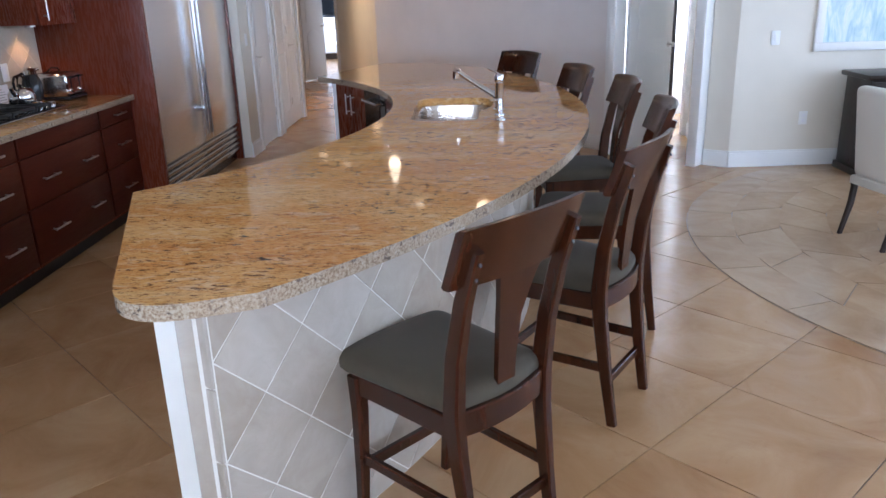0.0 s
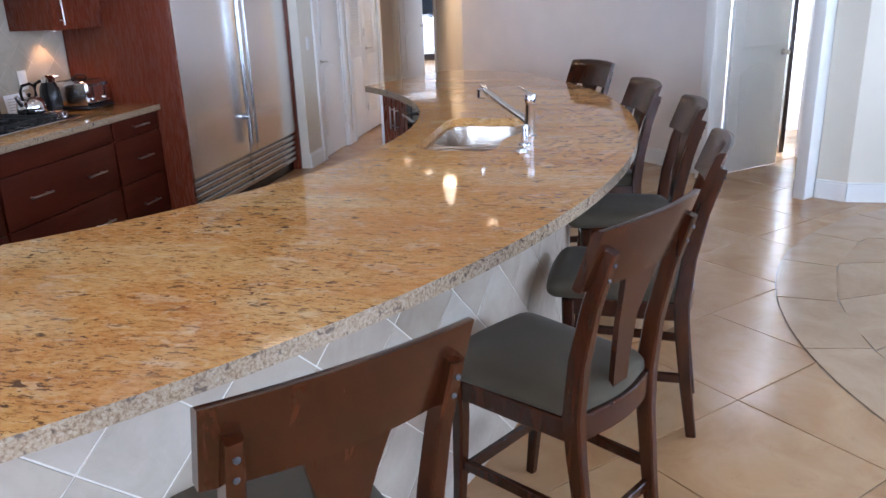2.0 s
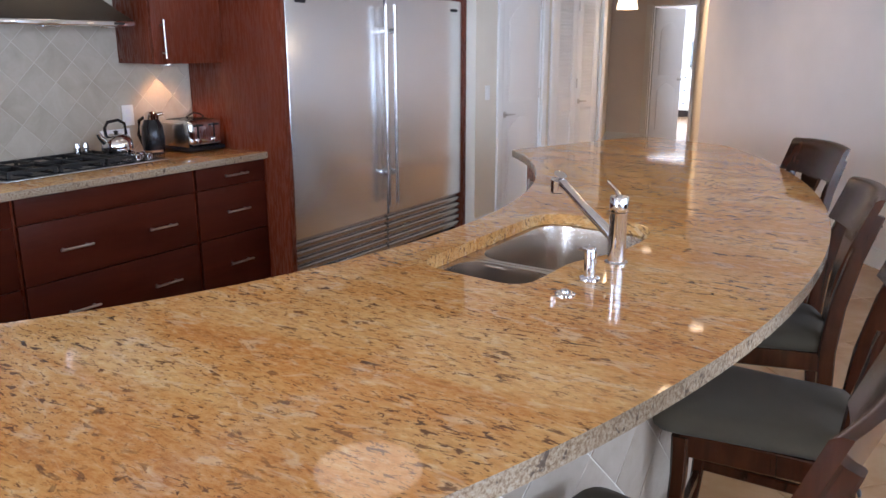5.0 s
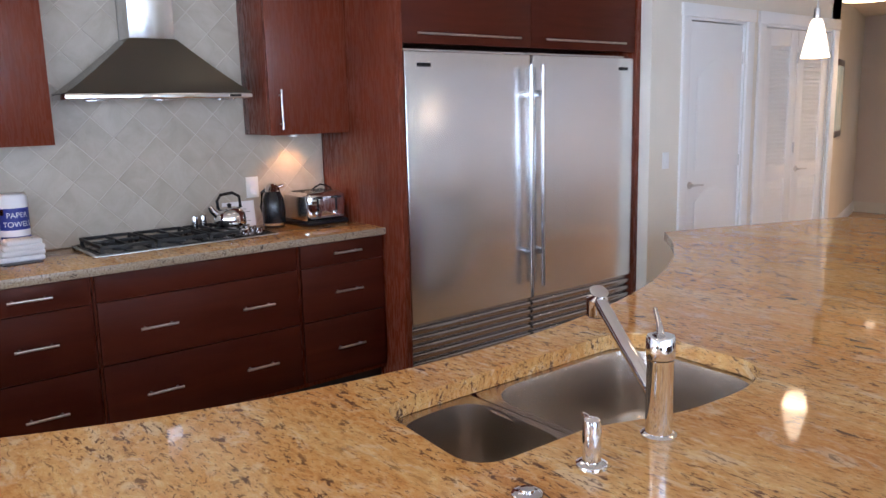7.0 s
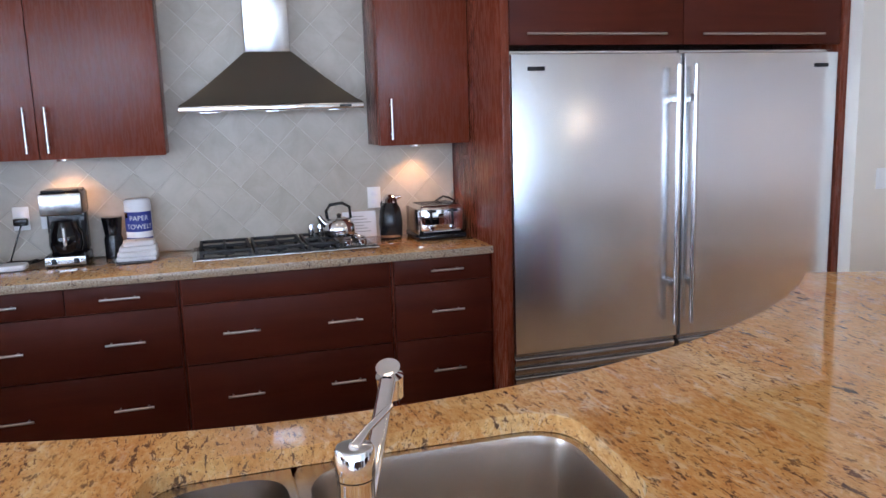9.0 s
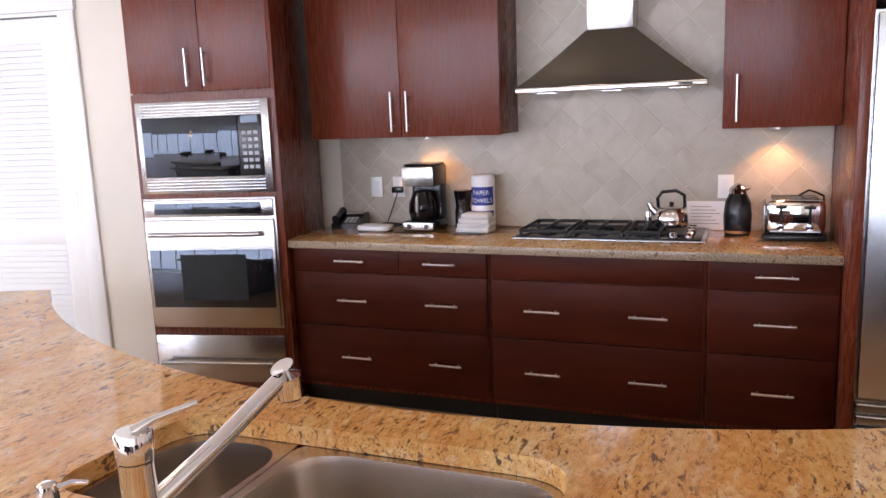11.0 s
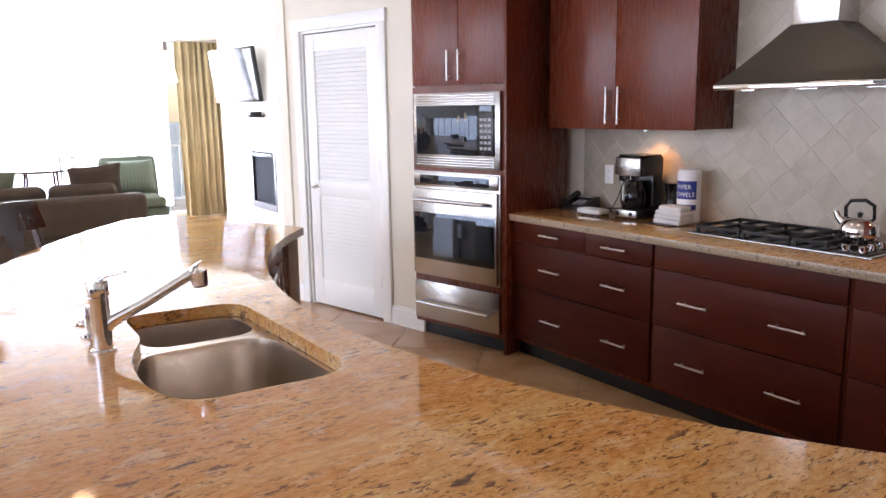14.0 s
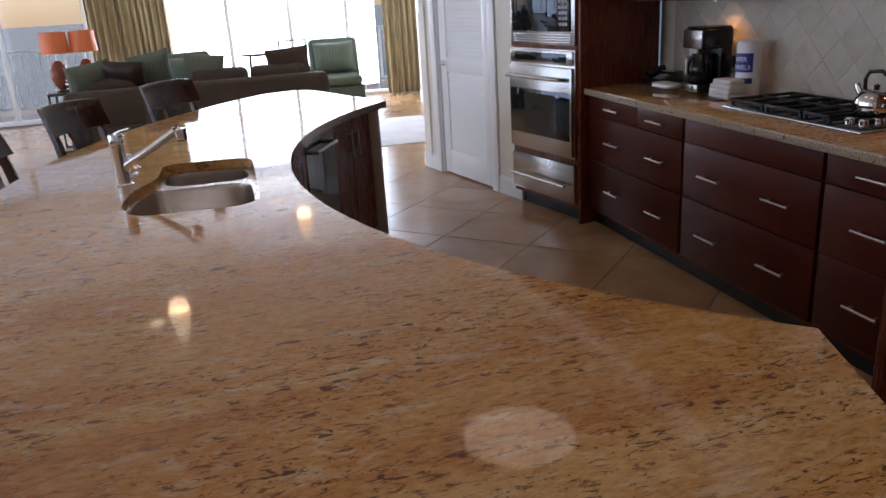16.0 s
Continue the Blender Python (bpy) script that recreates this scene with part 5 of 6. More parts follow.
def table_lamp(m, label="rust ceramic table lamp with orange drum shade"):
    l = thing("table_lamp", m, label, "lamp", "table lamps")
    part("foot", lathe([(0, 0), (0.07, 0), (0.07, 0.02), (0.03, 0.03), (0, 0.03)], 28), M_ESPRESSO, l)
    part("body", lathe([(0.03, 0.028), (0.075, 0.08), (0.105, 0.17), (0.10, 0.25), (0.06, 0.33), (0.03, 0.36), (0.0, 0.36)], 32), M_CERAMIC, l, "glazed rust ceramic body")
    part("neck", tube([(0, 0, 0.355), (0, 0, 0.48)], 0.009, 10), M_NICKEL, l)
    part("shade", lathe([(0.155, 0.44), (0.140, 0.68), (0.137, 0.68), (0.152, 0.44)], 36), M_ORANGE, l, "orange fabric drum shade", 60)
    part("finial", lathe([(0, 0.68), (0.008, 0.68), (0.01, 0.70), (0, 0.712)], 12), M_NICKEL, l)


table_lamp(pose(2.40, -2.28, 0.69))
table_lamp(pose(2.10, -2.34, 0.69))
v = thing("striped_vase", pose(2.25, -2.14, 0.69), "round black and white banded vase on the table", "vase")
part("body", lathe([(0, 0), (0.04, 0), (0.08, 0.06), (0.085, 0.10), (0.06, 0.17), (0.035, 0.19), (0.03, 0.185), (0, 0.185)], 28), M_BLACK, v)
for z, r in ((0.05, 0.0765), (0.10, 0.0875), (0.14, 0.0755)):
    part("band", lathe([(r - 0.004, z - 0.008), (r, z - 0.008), (r, z + 0.008), (r - 0.004, z + 0.008)], 28), M_WHITE, v)

# fireplace, mantel shelf, television
fp = thing("fireplace", pose(-2.3, -2.44, 0), "gas fireplace with dark steel frame in the white wall", "fireplace")
part("surround", box(-0.02, -0.43, 0.34, 0.02, -0.36, 1.14, bm=box(-0.02, 0.36, 0.34, 0.02, 0.43, 1.14, bm=box(-0.02, -0.36, 1.06, 0.02, 0.36, 1.14, bm=box(-0.02, -0.36, 0.34, 0.02, 0.36, 0.42)))), M_DARK_METAL, fp, "dark steel frame")
part("firebox", box(-0.45, -0.39, 0.36, -0.42, 0.39, 1.12), M_IRON, fp)
part("louvre", box(0.0, -0.34, 1.0, 0.022, 0.34, 1.045, 0.004), M_DARK_METAL, fp)
part("glass_front", box(-0.012, -0.36, 0.425, -0.006, 0.36, 1.0), M_FIRE_GLASS, fp)
for k in range(3):
    part("log", tube([(-0.25 + 0.04 * k, -0.25, 0.45 + 0.05 * k), (-0.2, 0.25, 0.47 + 0.04 * k)], 0.035, 10), M_CHAIR, fp)
panel = box(-2.299, -3.3, 0.15, -2.285, -2.872, 1.40, 0.003)
panel = box(-2.299, -2.008, 0.15, -2.285, -1.56, 1.40, 0.003, bm=panel)
panel = box(-2.299, -2.871, 1.142, -2.285, -2.009, 1.40, 0.003, bm=panel)
panel = box(-2.299, -2.871, 0.15, -2.285, -2.009, 0.338, 0.003, bm=panel)
solid("fireplace_panel", panel, M_WALL, "pale painted panel around the fireplace", "panel", "structure")
sh = thing("media_shelf", pose(-2.30, -2.55, 1.50), "small dark wall shelf under the television", "shelf")
part("board", box(0, -0.22, -0.012, 0.2, 0.22, 0.012, 0.003), M_ESPRESSO, sh)
box_ = thing("media_box", pose(-2.2, -2.5, 1.512), "black media player on the shelf", "media player")
part("case", box(-0.07, -0.14, 0, 0.07, 0.14, 0.045, 0.006), M_BLACK, box_)
tv = thing("television", pose(-2.07, -2.74, 2.0, 0, 8, 12), "flat black television tilted out on a wall arm", "television")
part("housing", box(-0.05, -0.52, -0.33, 0.0, 0.52, 0.33, 0.012), M_BLACK, tv)
part("screen", box(0.0002, -0.49, -0.30, 0.003, 0.49, 0.30), M_SCREEN, tv, "glossy dark screen")
part("wall_arm", box(-0.2, -0.06, -0.06, -0.05, 0.06, 0.06, 0.01), M_DARK_METAL, tv)
# rug and ceiling fan
solid("area_rug", box(-1.9, -2.3, 0.0005, -0.9, -0.4, 0.012, 0.004), M_TOWEL, "pale woven rug on the living room floor", "rug")
fan = thing("ceiling_fan", pose(0.83, -2.0, 0), "brushed nickel ceiling fan at rest", "ceiling fan")
part("rod", tube([(0, 0, 2.70), (0, 0, LIVING_CEIL)], 0.014, 10), M_NICKEL, fan)
part("canopy", lathe([(0, LIVING_CEIL), (0.07, LIVING_CEIL), (0.06, LIVING_CEIL - 0.04), (0, LIVING_CEIL - 0.045)], 24), M_NICKEL, fan)
part("motor", lathe([(0, 2.72), (0.06, 2.715), (0.12, 2.68), (0.13, 2.62), (0.10, 2.58), (0, 2.57)], 32), M_NICKEL, fan)
part("light_kit", lathe([(0, 2.57), (0.09, 2.568), (0.085, 2.54), (0.05, 2.515), (0, 2.51)], 28), M_WHITE, fan)
for k in range(5):
    part("blade", box(0.12, -0.065, 2.640, 0.66, 0.065, 2.648, 0.003), M_CHAIR, fan, "", 40, pose(0, 0, 0, 0, 0, 72 * k + 20))
# patio tables and chairs out on the balcony
pc = thing("patio_chair", pose(-1.75, -6.2, -0.06, 0, 0, 30), "white metal patio chair on the balcony", "chair")
part("seat", box(-0.22, -0.22, 0.42, 0.22, 0.22, 0.45, 0.01), M_WHITE, pc)
part("back", box(-0.22, 0.20, 0.45, 0.22, 0.23, 0.88, 0.01), M_WHITE, pc)
for x in (-0.2, 0.2):
    for y in (-0.2, 0.2):
        part("leg", tube([(x, y, 0.43), (x, y, 0)], 0.012, 8), M_WHITE, pc)

# ---- dining side ----
dc = thing("dining_chair", pose(3.37, 4.80, 0, 0, 0, -78), "white leather parsons dining chair with dark legs", "chair")
part("seat", box(-0.23, -0.24, 0.38, 0.23, 0.22, 0.49, 0.03, 4), M_LEATHER, dc, "", 60)
part("backrest", box(-0.23, -0.04, -0.28, 0.23, 0.04, 0.28, 0.032, 4), M_LEATHER, dc, "", 60, pose(0, -0.235, 0.665, 7, 0, 0))
part("skirt", box(-0.225, -0.26, 0.33, 0.225, 0.215, 0.385, 0.01), M_LEATHER, dc)
for x in (-0.195, 0.195):
    part("back_leg", ribbon([(x, -0.30, 0), (x, -0.25, 0.2), (x, -0.235, 0.36)], 0.036, 0.036, (1, 0, 0), taper=[0.7, 0.9, 1.0]), M_ESPRESSO, dc)
    part("front_leg", ribbon([(x, 0.18, 0), (x, 0.18, 0.36)], 0.036, 0.036, (1, 0, 0), taper=[0.75, 1.0]), M_ESPRESSO, dc)
sb = thing("sideboard", pose(4.66, 6.60, 0), "dark espresso wood sideboard against the cream wall", "sideboard")
part("top", box(-0.86, -0.24, 0.79, 0.86, 0.24, 0.83, 0.006), M_ESPRESSO, sb)
part("body", box(-0.82, -0.20, 0.06, 0.82, 0.22, 0.789, 0.01), M_ESPRESSO, sb)
part("plinth", box(-0.84, -0.22, 0.0, 0.84, 0.23, 0.06, 0.004), M_ESPRESSO, sb)
for k in range(3):
    d = part("door", box(-0.80 + k * 0.54, -0.218, 0.09, -0.28 + k * 0.54, -0.2005, 0.77, 0.004), M_ESPRESSO, sb)
    part("handle", tube([(-0.32 + k * 0.54, -0.235, 0.45), (-0.32 + k * 0.54, -0.235, 0.58)], 0.006, 8), M_NICKEL, d)
pic = thing("framed_picture", pose(4.20, 6.922, 1.55, 0, 0, 2), "framed pale blue seaside print in a white frame", "picture")
part("frame", box(-0.64, -0.03, 0.50, 0.64, 0.0, 0.57, 0.005, bm=box(-0.64, -0.03, -0.57, 0.64, 0.0, -0.50, 0.005, bm=box(-0.64, -0.03, -0.499, -0.57, 0.0, 0.499, 0.005, bm=box(0.57, -0.03, -0.499, 0.64, 0.0, 0.499, 0.005)))), M_WHITE, pic, "white wooden frame")
M_ART = material("seaside_print", (0.45, 0.6, 0.65), 0.25)
an = Nodes(M_ART)
av = an.coords(scale=(5, 1, 1.1))
an.link(an.ramp(an.noise(av, 2.4, 5, 0.6, 1.2), [(0.3, (0.30, 0.48, 0.55)), (0.5, (0.55, 0.68, 0.70)), (0.62, (0.75, 0.80, 0.78)), (0.75, (0.45, 0.50, 0.40))]), an.b.inputs["Base Color"])
part("print", box(-0.569, -0.012, -0.499, 0.569, -0.006, 0.499), M_ART, pic)


def plate(x, y, z, turn, label, kind="switch", h=0.115, w=0.072):
    p = thing("wall_switch" if kind == "switch" else "wall_outlet", pose(x, y, z, 0, 0, turn), label, kind)
    part("plate", box(-w / 2, 0.0, -h / 2, w / 2, 0.006, h / 2, 0.002), M_WHITE, p)
    if kind == "switch":
        part("rocker", box(-0.016, 0.006, -0.032, 0.016, 0.010, 0.032, 0.002), M_WHITE, p)
    else:
        for s in (-1, 1):
            part("socket", box(-0.015, 0.006, s * 0.022 - 0.014, 0.015, 0.009, s * 0.022 + 0.014, 0.003), M_PAPER, p)
    return p


plate(3.24, 6.89, 1.10, 182, "white rocker switch on the cream wall")
plate(3.55, 6.90, 0.42, 182, "white outlet on the cream wall", "outlet")
plate(-1.559, 7.95, 1.15, -90, "white rocker switch beside the closet door")
th = on_pantry(-1.43)
plate(th.x, th.y, 1.44, ang, "white wall control beside the pantry door", "switch", 0.12, 0.09)
# far room and vestibule
dr = thing("dresser", pose(-2.85, 19.55, 0), "white painted bedroom dresser with six drawers", "dresser")
part("body", box(-0.75, -0.25, 0.14, 0.75, 0.25, 0.98, 0.006), M_WHITE, dr)
part("plinth", box(-0.72, -0.22, 0, 0.72, 0.24, 0.139), M_ESPRESSO, dr)
for r in range(3):
    for c in range(2):
        f = part("drawer_front", box(-0.73 + c * 0.74, -0.27, 0.17 + r * 0.27, -0.01 + c * 0.74, -0.2505, 0.42 + r * 0.27, 0.004), M_WHITE, dr)
        part("pull", box(-0.40 + c * 0.74, -0.29, 0.285 + r * 0.27, -0.34 + c * 0.74, -0.27, 0.305 + r * 0.27, 0.003), M_DARK_METAL, f)
tv2 = thing("television", pose(-2.75, 19.5, 0.98), "small black television on the white dresser", "television")
part("housing", box(-0.45, -0.03, 0.06, 0.45, 0.03, 0.60, 0.01), M_BLACK, tv2)
part("screen", box(-0.42, -0.033, 0.09, 0.42, -0.0305, 0.57), M_SCREEN, tv2)
part("stand", box(-0.2, -0.1, 0.0, 0.2, 0.1, 0.06, 0.01), M_BLACK, tv2)
ns = thing("nightstand", pose(3.42, 9.2, 0), "dark wooden nightstand in the bedroom beyond", "nightstand")
part("body", box(-0.16, -0.25, 0, 0.16, 0.25, 0.62, 0.006), M_ESPRESSO, ns)
part("drawer_front", box(-0.17, -0.23, 0.35, -0.1605, 0.23, 0.58, 0.003), M_ESPRESSO, ns)
table_lamp(pose(3.42, 9.2, 0.62), "orange shaded lamp on the bedroom nightstand")
hp = thing("framed_picture", pose(-2.33, 12.15, 1.55, 0, 0, 17.8 - 90), "dark framed picture in the hall", "picture")
part("frame", box(-0.35, 0.001, -0.42, 0.35, 0.03, 0.42, 0.005), M_ESPRESSO, hp)
part("print", box(-0.28, 0.03, -0.35, 0.28, 0.033, 0.35), M_ART, hp)

# ---- small things on the worktop ----
WX = BACK + 0.006
coffee = thing("coffee_maker", pose(-2.30, 3.70, TOP), "black and steel drip coffee maker on the worktop", "coffee maker")
part("base", box(-0.10, -0.095, 0, 0.12, 0.095, 0.055, 0.012, 3), M_BLACK, coffee)
part("steel_front", box(0.1205, -0.09, 0.008, 0.126, 0.09, 0.05, 0.002), M_STEEL, coffee, "steel front band")
for y in (-0.05, 0.05):
    part("control", box(0.126, y - 0.012, 0.016, 0.129, y + 0.012, 0.042, 0.002), M_BLACK, coffee)
part("column", box(-0.10, -0.09, 0.055, -0.02, 0.09, 0.36, 0.012, 3), M_BLACK, coffee)
part("head", box(-0.10, -0.095, 0.245, 0.10, 0.095, 0.355, 0.012, 3), M_BLACK, coffee)
part("steel_head", box(0.1005, -0.092, 0.25, 0.108, 0.092, 0.35, 0.003), M_STEEL, coffee, "steel upper front")
part("lid", box(-0.09, -0.085, 0.356, 0.09, 0.085, 0.367, 0.005), M_BLACK, coffee)
car = part("carafe", lathe([(0, 0.057), (0.065, 0.057), (0.078, 0.10), (0.075, 0.15), (0.055, 0.20), (0.05, 0.215), (0.047, 0.215), (0, 0.19)], 28, m=Matrix.Translation((0.045, 0, 0))), M_BLACK_GLASS, coffee, "dark glass carafe")
part("handle", tube([(0.10, 0.0, 0.205), (0.145, 0.01, 0.19), (0.145, 0.01, 0.11), (0.12, 0.0, 0.09)], 0.008, 10), M_NICKEL, car)

grinder = thing("coffee_grinder", pose(-2.36, 3.90, TOP), "small black coffee grinder beside the paper towels", "coffee grinder")
part("body", lathe([(0, 0), (0.045, 0), (0.045, 0.10), (0.038, 0.12), (0, 0.12)], 24), M_BLACK, grinder)
part("hopper", lathe([(0, 0.121), (0.04, 0.121), (0.05, 0.20), (0.05, 0.21), (0, 0.212)], 24), M_BLACK_GLASS, grinder)

roll = thing("paper_towels", pose(-2.33, 4.03, TOP), "wrapped roll of paper towels with blue lettering", "paper towels")
part("wrapper", lathe([(0, 0), (0.058, 0), (0.064, 0.006), (0.064, 0.285), (0.055, 0.296), (0.02, 0.30), (0, 0.298)], 36), M_PAPER, roll)


def wrap_band(z0, z1, a0, a1, r, mat, parent, name):
    n = 16
    bm = bmesh.new()
    rows = []
    for z in (z0, z1):
        rows.append([bm.verts.new((r * math.cos(radians(a0 + (a1 - a0) * k / n)), r * math.sin(radians(a0 + (a1 - a0) * k / n)), z)) for k in range(n + 1)])
    for k in range(n):
        bm.faces.new((rows[0][k], rows[0][k + 1], rows[1][k + 1], rows[1][k]))
    return part(name, bm, mat, parent, "", 60)


blue = wrap_band(0.135, 0.235, -75, 75, 0.0648, M_BLUE, roll, "blue_label")
wrap_band(0.075, 0.105, -75, 75, 0.0648, M_BLUE, roll, "blue_label")


def curved_text(word, z, size, r, mat, parent, turn=0.0):
    """Letters laid round a roll, facing +x."""
    cu = bpy.data.curves.new("letters", "FONT")
    cu.body, cu.size, cu.align_x, cu.extrude = word, size, "CENTER", 0.0
    tmp = new("letters", cu)
    bpy.context.view_layer.update()
    me = bpy.data.meshes.new_from_object(tmp)
    bpy.data.objects.remove(tmp)
    bpy.data.curves.remove(cu)
    for v in me.vertices:
        a = v.co.x / r + radians(turn)
        v.co = (r * math.cos(a), r * math.sin(a), z + v.co.y)
    me.materials.append(mat)
    ob = new("lettering", me)
    ob.parent = parent
    return ob


curved_text("PAPER", 0.192, 0.034, 0.0656, M_PRINT, roll, 6)
curved_text("TOWELS", 0.150, 0.034, 0.0656, M_PRINT, roll, 6)
wrap_band(0.205, 0.232, -70, -45, 0.0655, M_COPPER, roll, "emblem")

towel = thing("folded_towel", pose(-2.22, 4.02, TOP), "folded white checked kitchen towel on the worktop", "towel")
for k, (w, d, z) in enumerate(((0.19, 0.13, 0.02), (0.185, 0.125, 0.045), (0.175, 0.12, 0.07), (0.15, 0.10, 0.095))):
    part("fold", box(-d / 2, -w / 2, z - 0.018, d / 2, w / 2, z + 0.009, 0.012, 4), M_TOWEL, towel, "", 70, pose(0.003 * k, 0.004 * k, 0, 0, 0, 2 * k - 3))
for y in (-0.05, 0.0, 0.05):
    part("check_stripe", box(-0.052, y - 0.0015, 0.1042, 0.055, y + 0.0015, 0.1048), M_GREY_PRINT, towel)
solid("place_card", box(-2.165, 3.93, TOP, -2.10, 4.09, TOP + 0.006, 0.002), M_ESPRESSO, "dark folded card on the worktop", "card")

phone = thing("desk_phone", pose(-2.30, 3.22, TOP, 0, 0, 10), "black corded desk phone on the worktop", "phone")
part("body", prism([(-0.09, 0.0), (0.09, 0.0), (0.09, 0.03), (-0.06, 0.075), (-0.09, 0.075)], -0.09, 0.09, bevel=0.004, m=pose(0, 0, 0, 90, 0, 0)), M_BLACK, phone)
part("handset", tube([(-0.06, -0.065, 0.085), (-0.03, -0.065, 0.085), (0.04, -0.065, 0.06), (0.075, -0.065, 0.055)], [0.026, 0.018, 0.018, 0.024], 12), M_BLACK, phone)
part("display", box(-0.055, -0.03, 0.074, -0.015, 0.07, 0.077), M_GREY_PRINT, phone)
for r in range(4):
    for c in range(3):
        part("key", box(0.0 + r * 0.018, -0.015 + c * 0.025, 0.045 - r * 0.006, 0.012 + r * 0.018, 0.003 + c * 0.025, 0.058 - r * 0.006), M_GREY_PRINT, phone)
router = thing("wifi_router", pose(-2.20, 3.43, TOP), "flat white rounded router on the worktop", "router")
part("case", prism(rounded([(-0.06, -0.10), (0.06, -0.10), (0.06, 0.10), (-0.06, 0.10)], 0.045, 8), 0.004, 0.030, bevel=0.008, seg=3), M_PAPER, router)
part("base", prism(rounded([(-0.055, -0.095), (0.055, -0.095), (0.055, 0.095), (-0.055, 0.095)], 0.042, 8), 0.0, 0.0045), M_BLACK, router)
cable = thing("power_cable", pose(0, 0, 0), "loose black power cable behind the router", "cable")
pts = [(-2.42, 3.475, 1.10), (-2.41, 3.44, 1.0), (-2.38, 3.42, 0.93)]
for k in range(28):
    a = k * 0.75
    pts.append((-2.35 + 0.045 * math.cos(a), 3.48 + 0.07 * math.sin(a), 0.917 + 0.004 * (k % 4)))
pts += [(-2.31, 3.56, 0.93), (-2.30, 3.60, 0.945), (-2.31, 3.63, 0.92)]
part("cord", tube(pts, 0.004, 6), M_BLACK, cable)
pl = thing("power_adapter", pose(-2.435, 3.475, 1.115), "black plug-in power adapter in the outlet", "adapter")
part("case", box(-0.006, -0.032, -0.018, 0.032, 0.032, 0.018, 0.006), M_BLACK, pl)
for y, kind in ((3.33, "outlet"), (3.475, "outlet"), (3.60, "switch"), (5.27, "outlet")):
    plate(WX + 0.0045, y, 1.13, -90, "white %s plate on the tiled backsplash" % kind, kind, 0.118, 0.075)

kettle = thing("tea_kettle", pose(-2.22, 5.03, TOP + 0.05), "polished steel tea kettle on the cooktop", "kettle")
part("body", lathe([(0, 0), (0.078, 0), (0.084, 0.012), (0.080, 0.06), (0.062, 0.088), (0.03, 0.098), (0, 0.10)], 32), M_CHROME, kettle)
part("lid_knob", lathe([(0, 0.098), (0.008, 0.098), (0.014, 0.112), (0, 0.12)], 16), M_BLACK, kettle)
part("handle", tube([(0, -0.062, 0.09), (0, -0.066, 0.135), (0, -0.045, 0.165), (0, 0.02, 0.172), (0, 0.058, 0.15), (0, 0.062, 0.09)], 0.0085, 10), M_BLACK, kettle, "black arched handle")
part("spout", tube([(0, -0.06, 0.05), (0, -0.095, 0.085), (0, -0.108, 0.11)], [0.02, 0.015, 0.013], 14), M_CHROME, kettle)
shaker = []
for y in (4.88, 4.93):
    s = thing("salt_shaker", pose(-2.395, y + 0.02, TOP + 0.017), "small glass and steel shaker behind the cooktop", "shaker", "shakers")
    part("jar", lathe([(0, 0), (0.02, 0), (0.018, 0.055), (0, 0.055)], 18), M_STEEL_UP, s)
    part("cap", lathe([(0, 0.0555), (0.018, 0.0555), (0.016, 0.078), (0, 0.084)], 18), M_CHROME, s)
card = thing("note_card", pose(WX + 0.012, 5.185, TOP, 0, -6, 0), "white printed note card leaning on the backsplash", "card")
part("sheet", box(0, -0.10, 0, 0.003, 0.09, 0.145), M_PAPER, card)
for k in range(6):
    part("text_line", box(0.003, -0.08, 0.03 + k * 0.017, 0.0034, 0.06 - (k % 3) * 0.02, 0.034 + k * 0.017), M_GREY_PRINT, card)
thermos = thing("thermal_carafe", pose(-2.31, 5.33, TOP), "glossy black thermal carafe with chrome lid", "carafe")
part("body", lathe([(0, 0), (0.058, 0), (0.062, 0.02), (0.066, 0.09), (0.058, 0.16), (0.04, 0.20), (0, 0.202)], 32), M_BLACK, thermos)
part("collar", lathe([(0.041, 0.2), (0.042, 0.222), (0.03, 0.236), (0.015, 0.246), (0, 0.248)], 28), M_CHROME, thermos, "chrome lid")
part("spout", tube([(0.02, 0.03, 0.225), (0.035, 0.055, 0.232)], [0.012, 0.008], 10), M_CHROME, thermos)
part("handle", tube([(-0.04, -0.02, 0.21), (-0.075, -0.03, 0.19), (-0.085, -0.035, 0.11), (-0.06, -0.025, 0.04)], 0.010, 10), M_BLACK, thermos)
part("foot_band", lathe([(0.0595, 0.012), (0.0625, 0.012), (0.0635, 0.024), (0.061, 0.024)], 28), M_CHROME, thermos)

toaster = thing("toaster", pose(-2.27, 5.575, TOP), "polished chrome four slice toaster on the worktop", "toaster")
part("base", box(-0.145, -0.135, 0, 0.145, 0.135, 0.03, 0.010, 3), M_BLACK, toaster)
part("shell", box(-0.135, -0.125, 0.031, 0.135, 0.125, 0.185, 0.028, 4), M_CHROME, toaster, "chrome shell", 60)
part("end_cap", box(-0.13, -0.131, 0.032, 0.13, -0.1255, 0.165, 0.002), M_STEEL, toaster)
for x in (-0.085, -0.03, 0.03, 0.085):
    part("slot", box(x - 0.014, -0.10, 0.1852, x + 0.014, 0.10, 0.1866), M_BLACK, toaster)
for y in (-0.06, 0.06):
    part("lever_slot", box(0.1352, y - 0.006, 0.08, 0.1366, y + 0.006, 0.165), M_BLACK, toaster)
    part("lever", box(0.136, y - 0.024, 0.15, 0.16, y + 0.024, 0.163, 0.005), M_BLACK, toaster)
    part("dial", lathe([(0, 0), (0.016, 0), (0.014, 0.014), (0, 0.015)], 18, m=pose(0.1352, y, 0.062, 0, 90, 0)), M_CHROME, toaster)
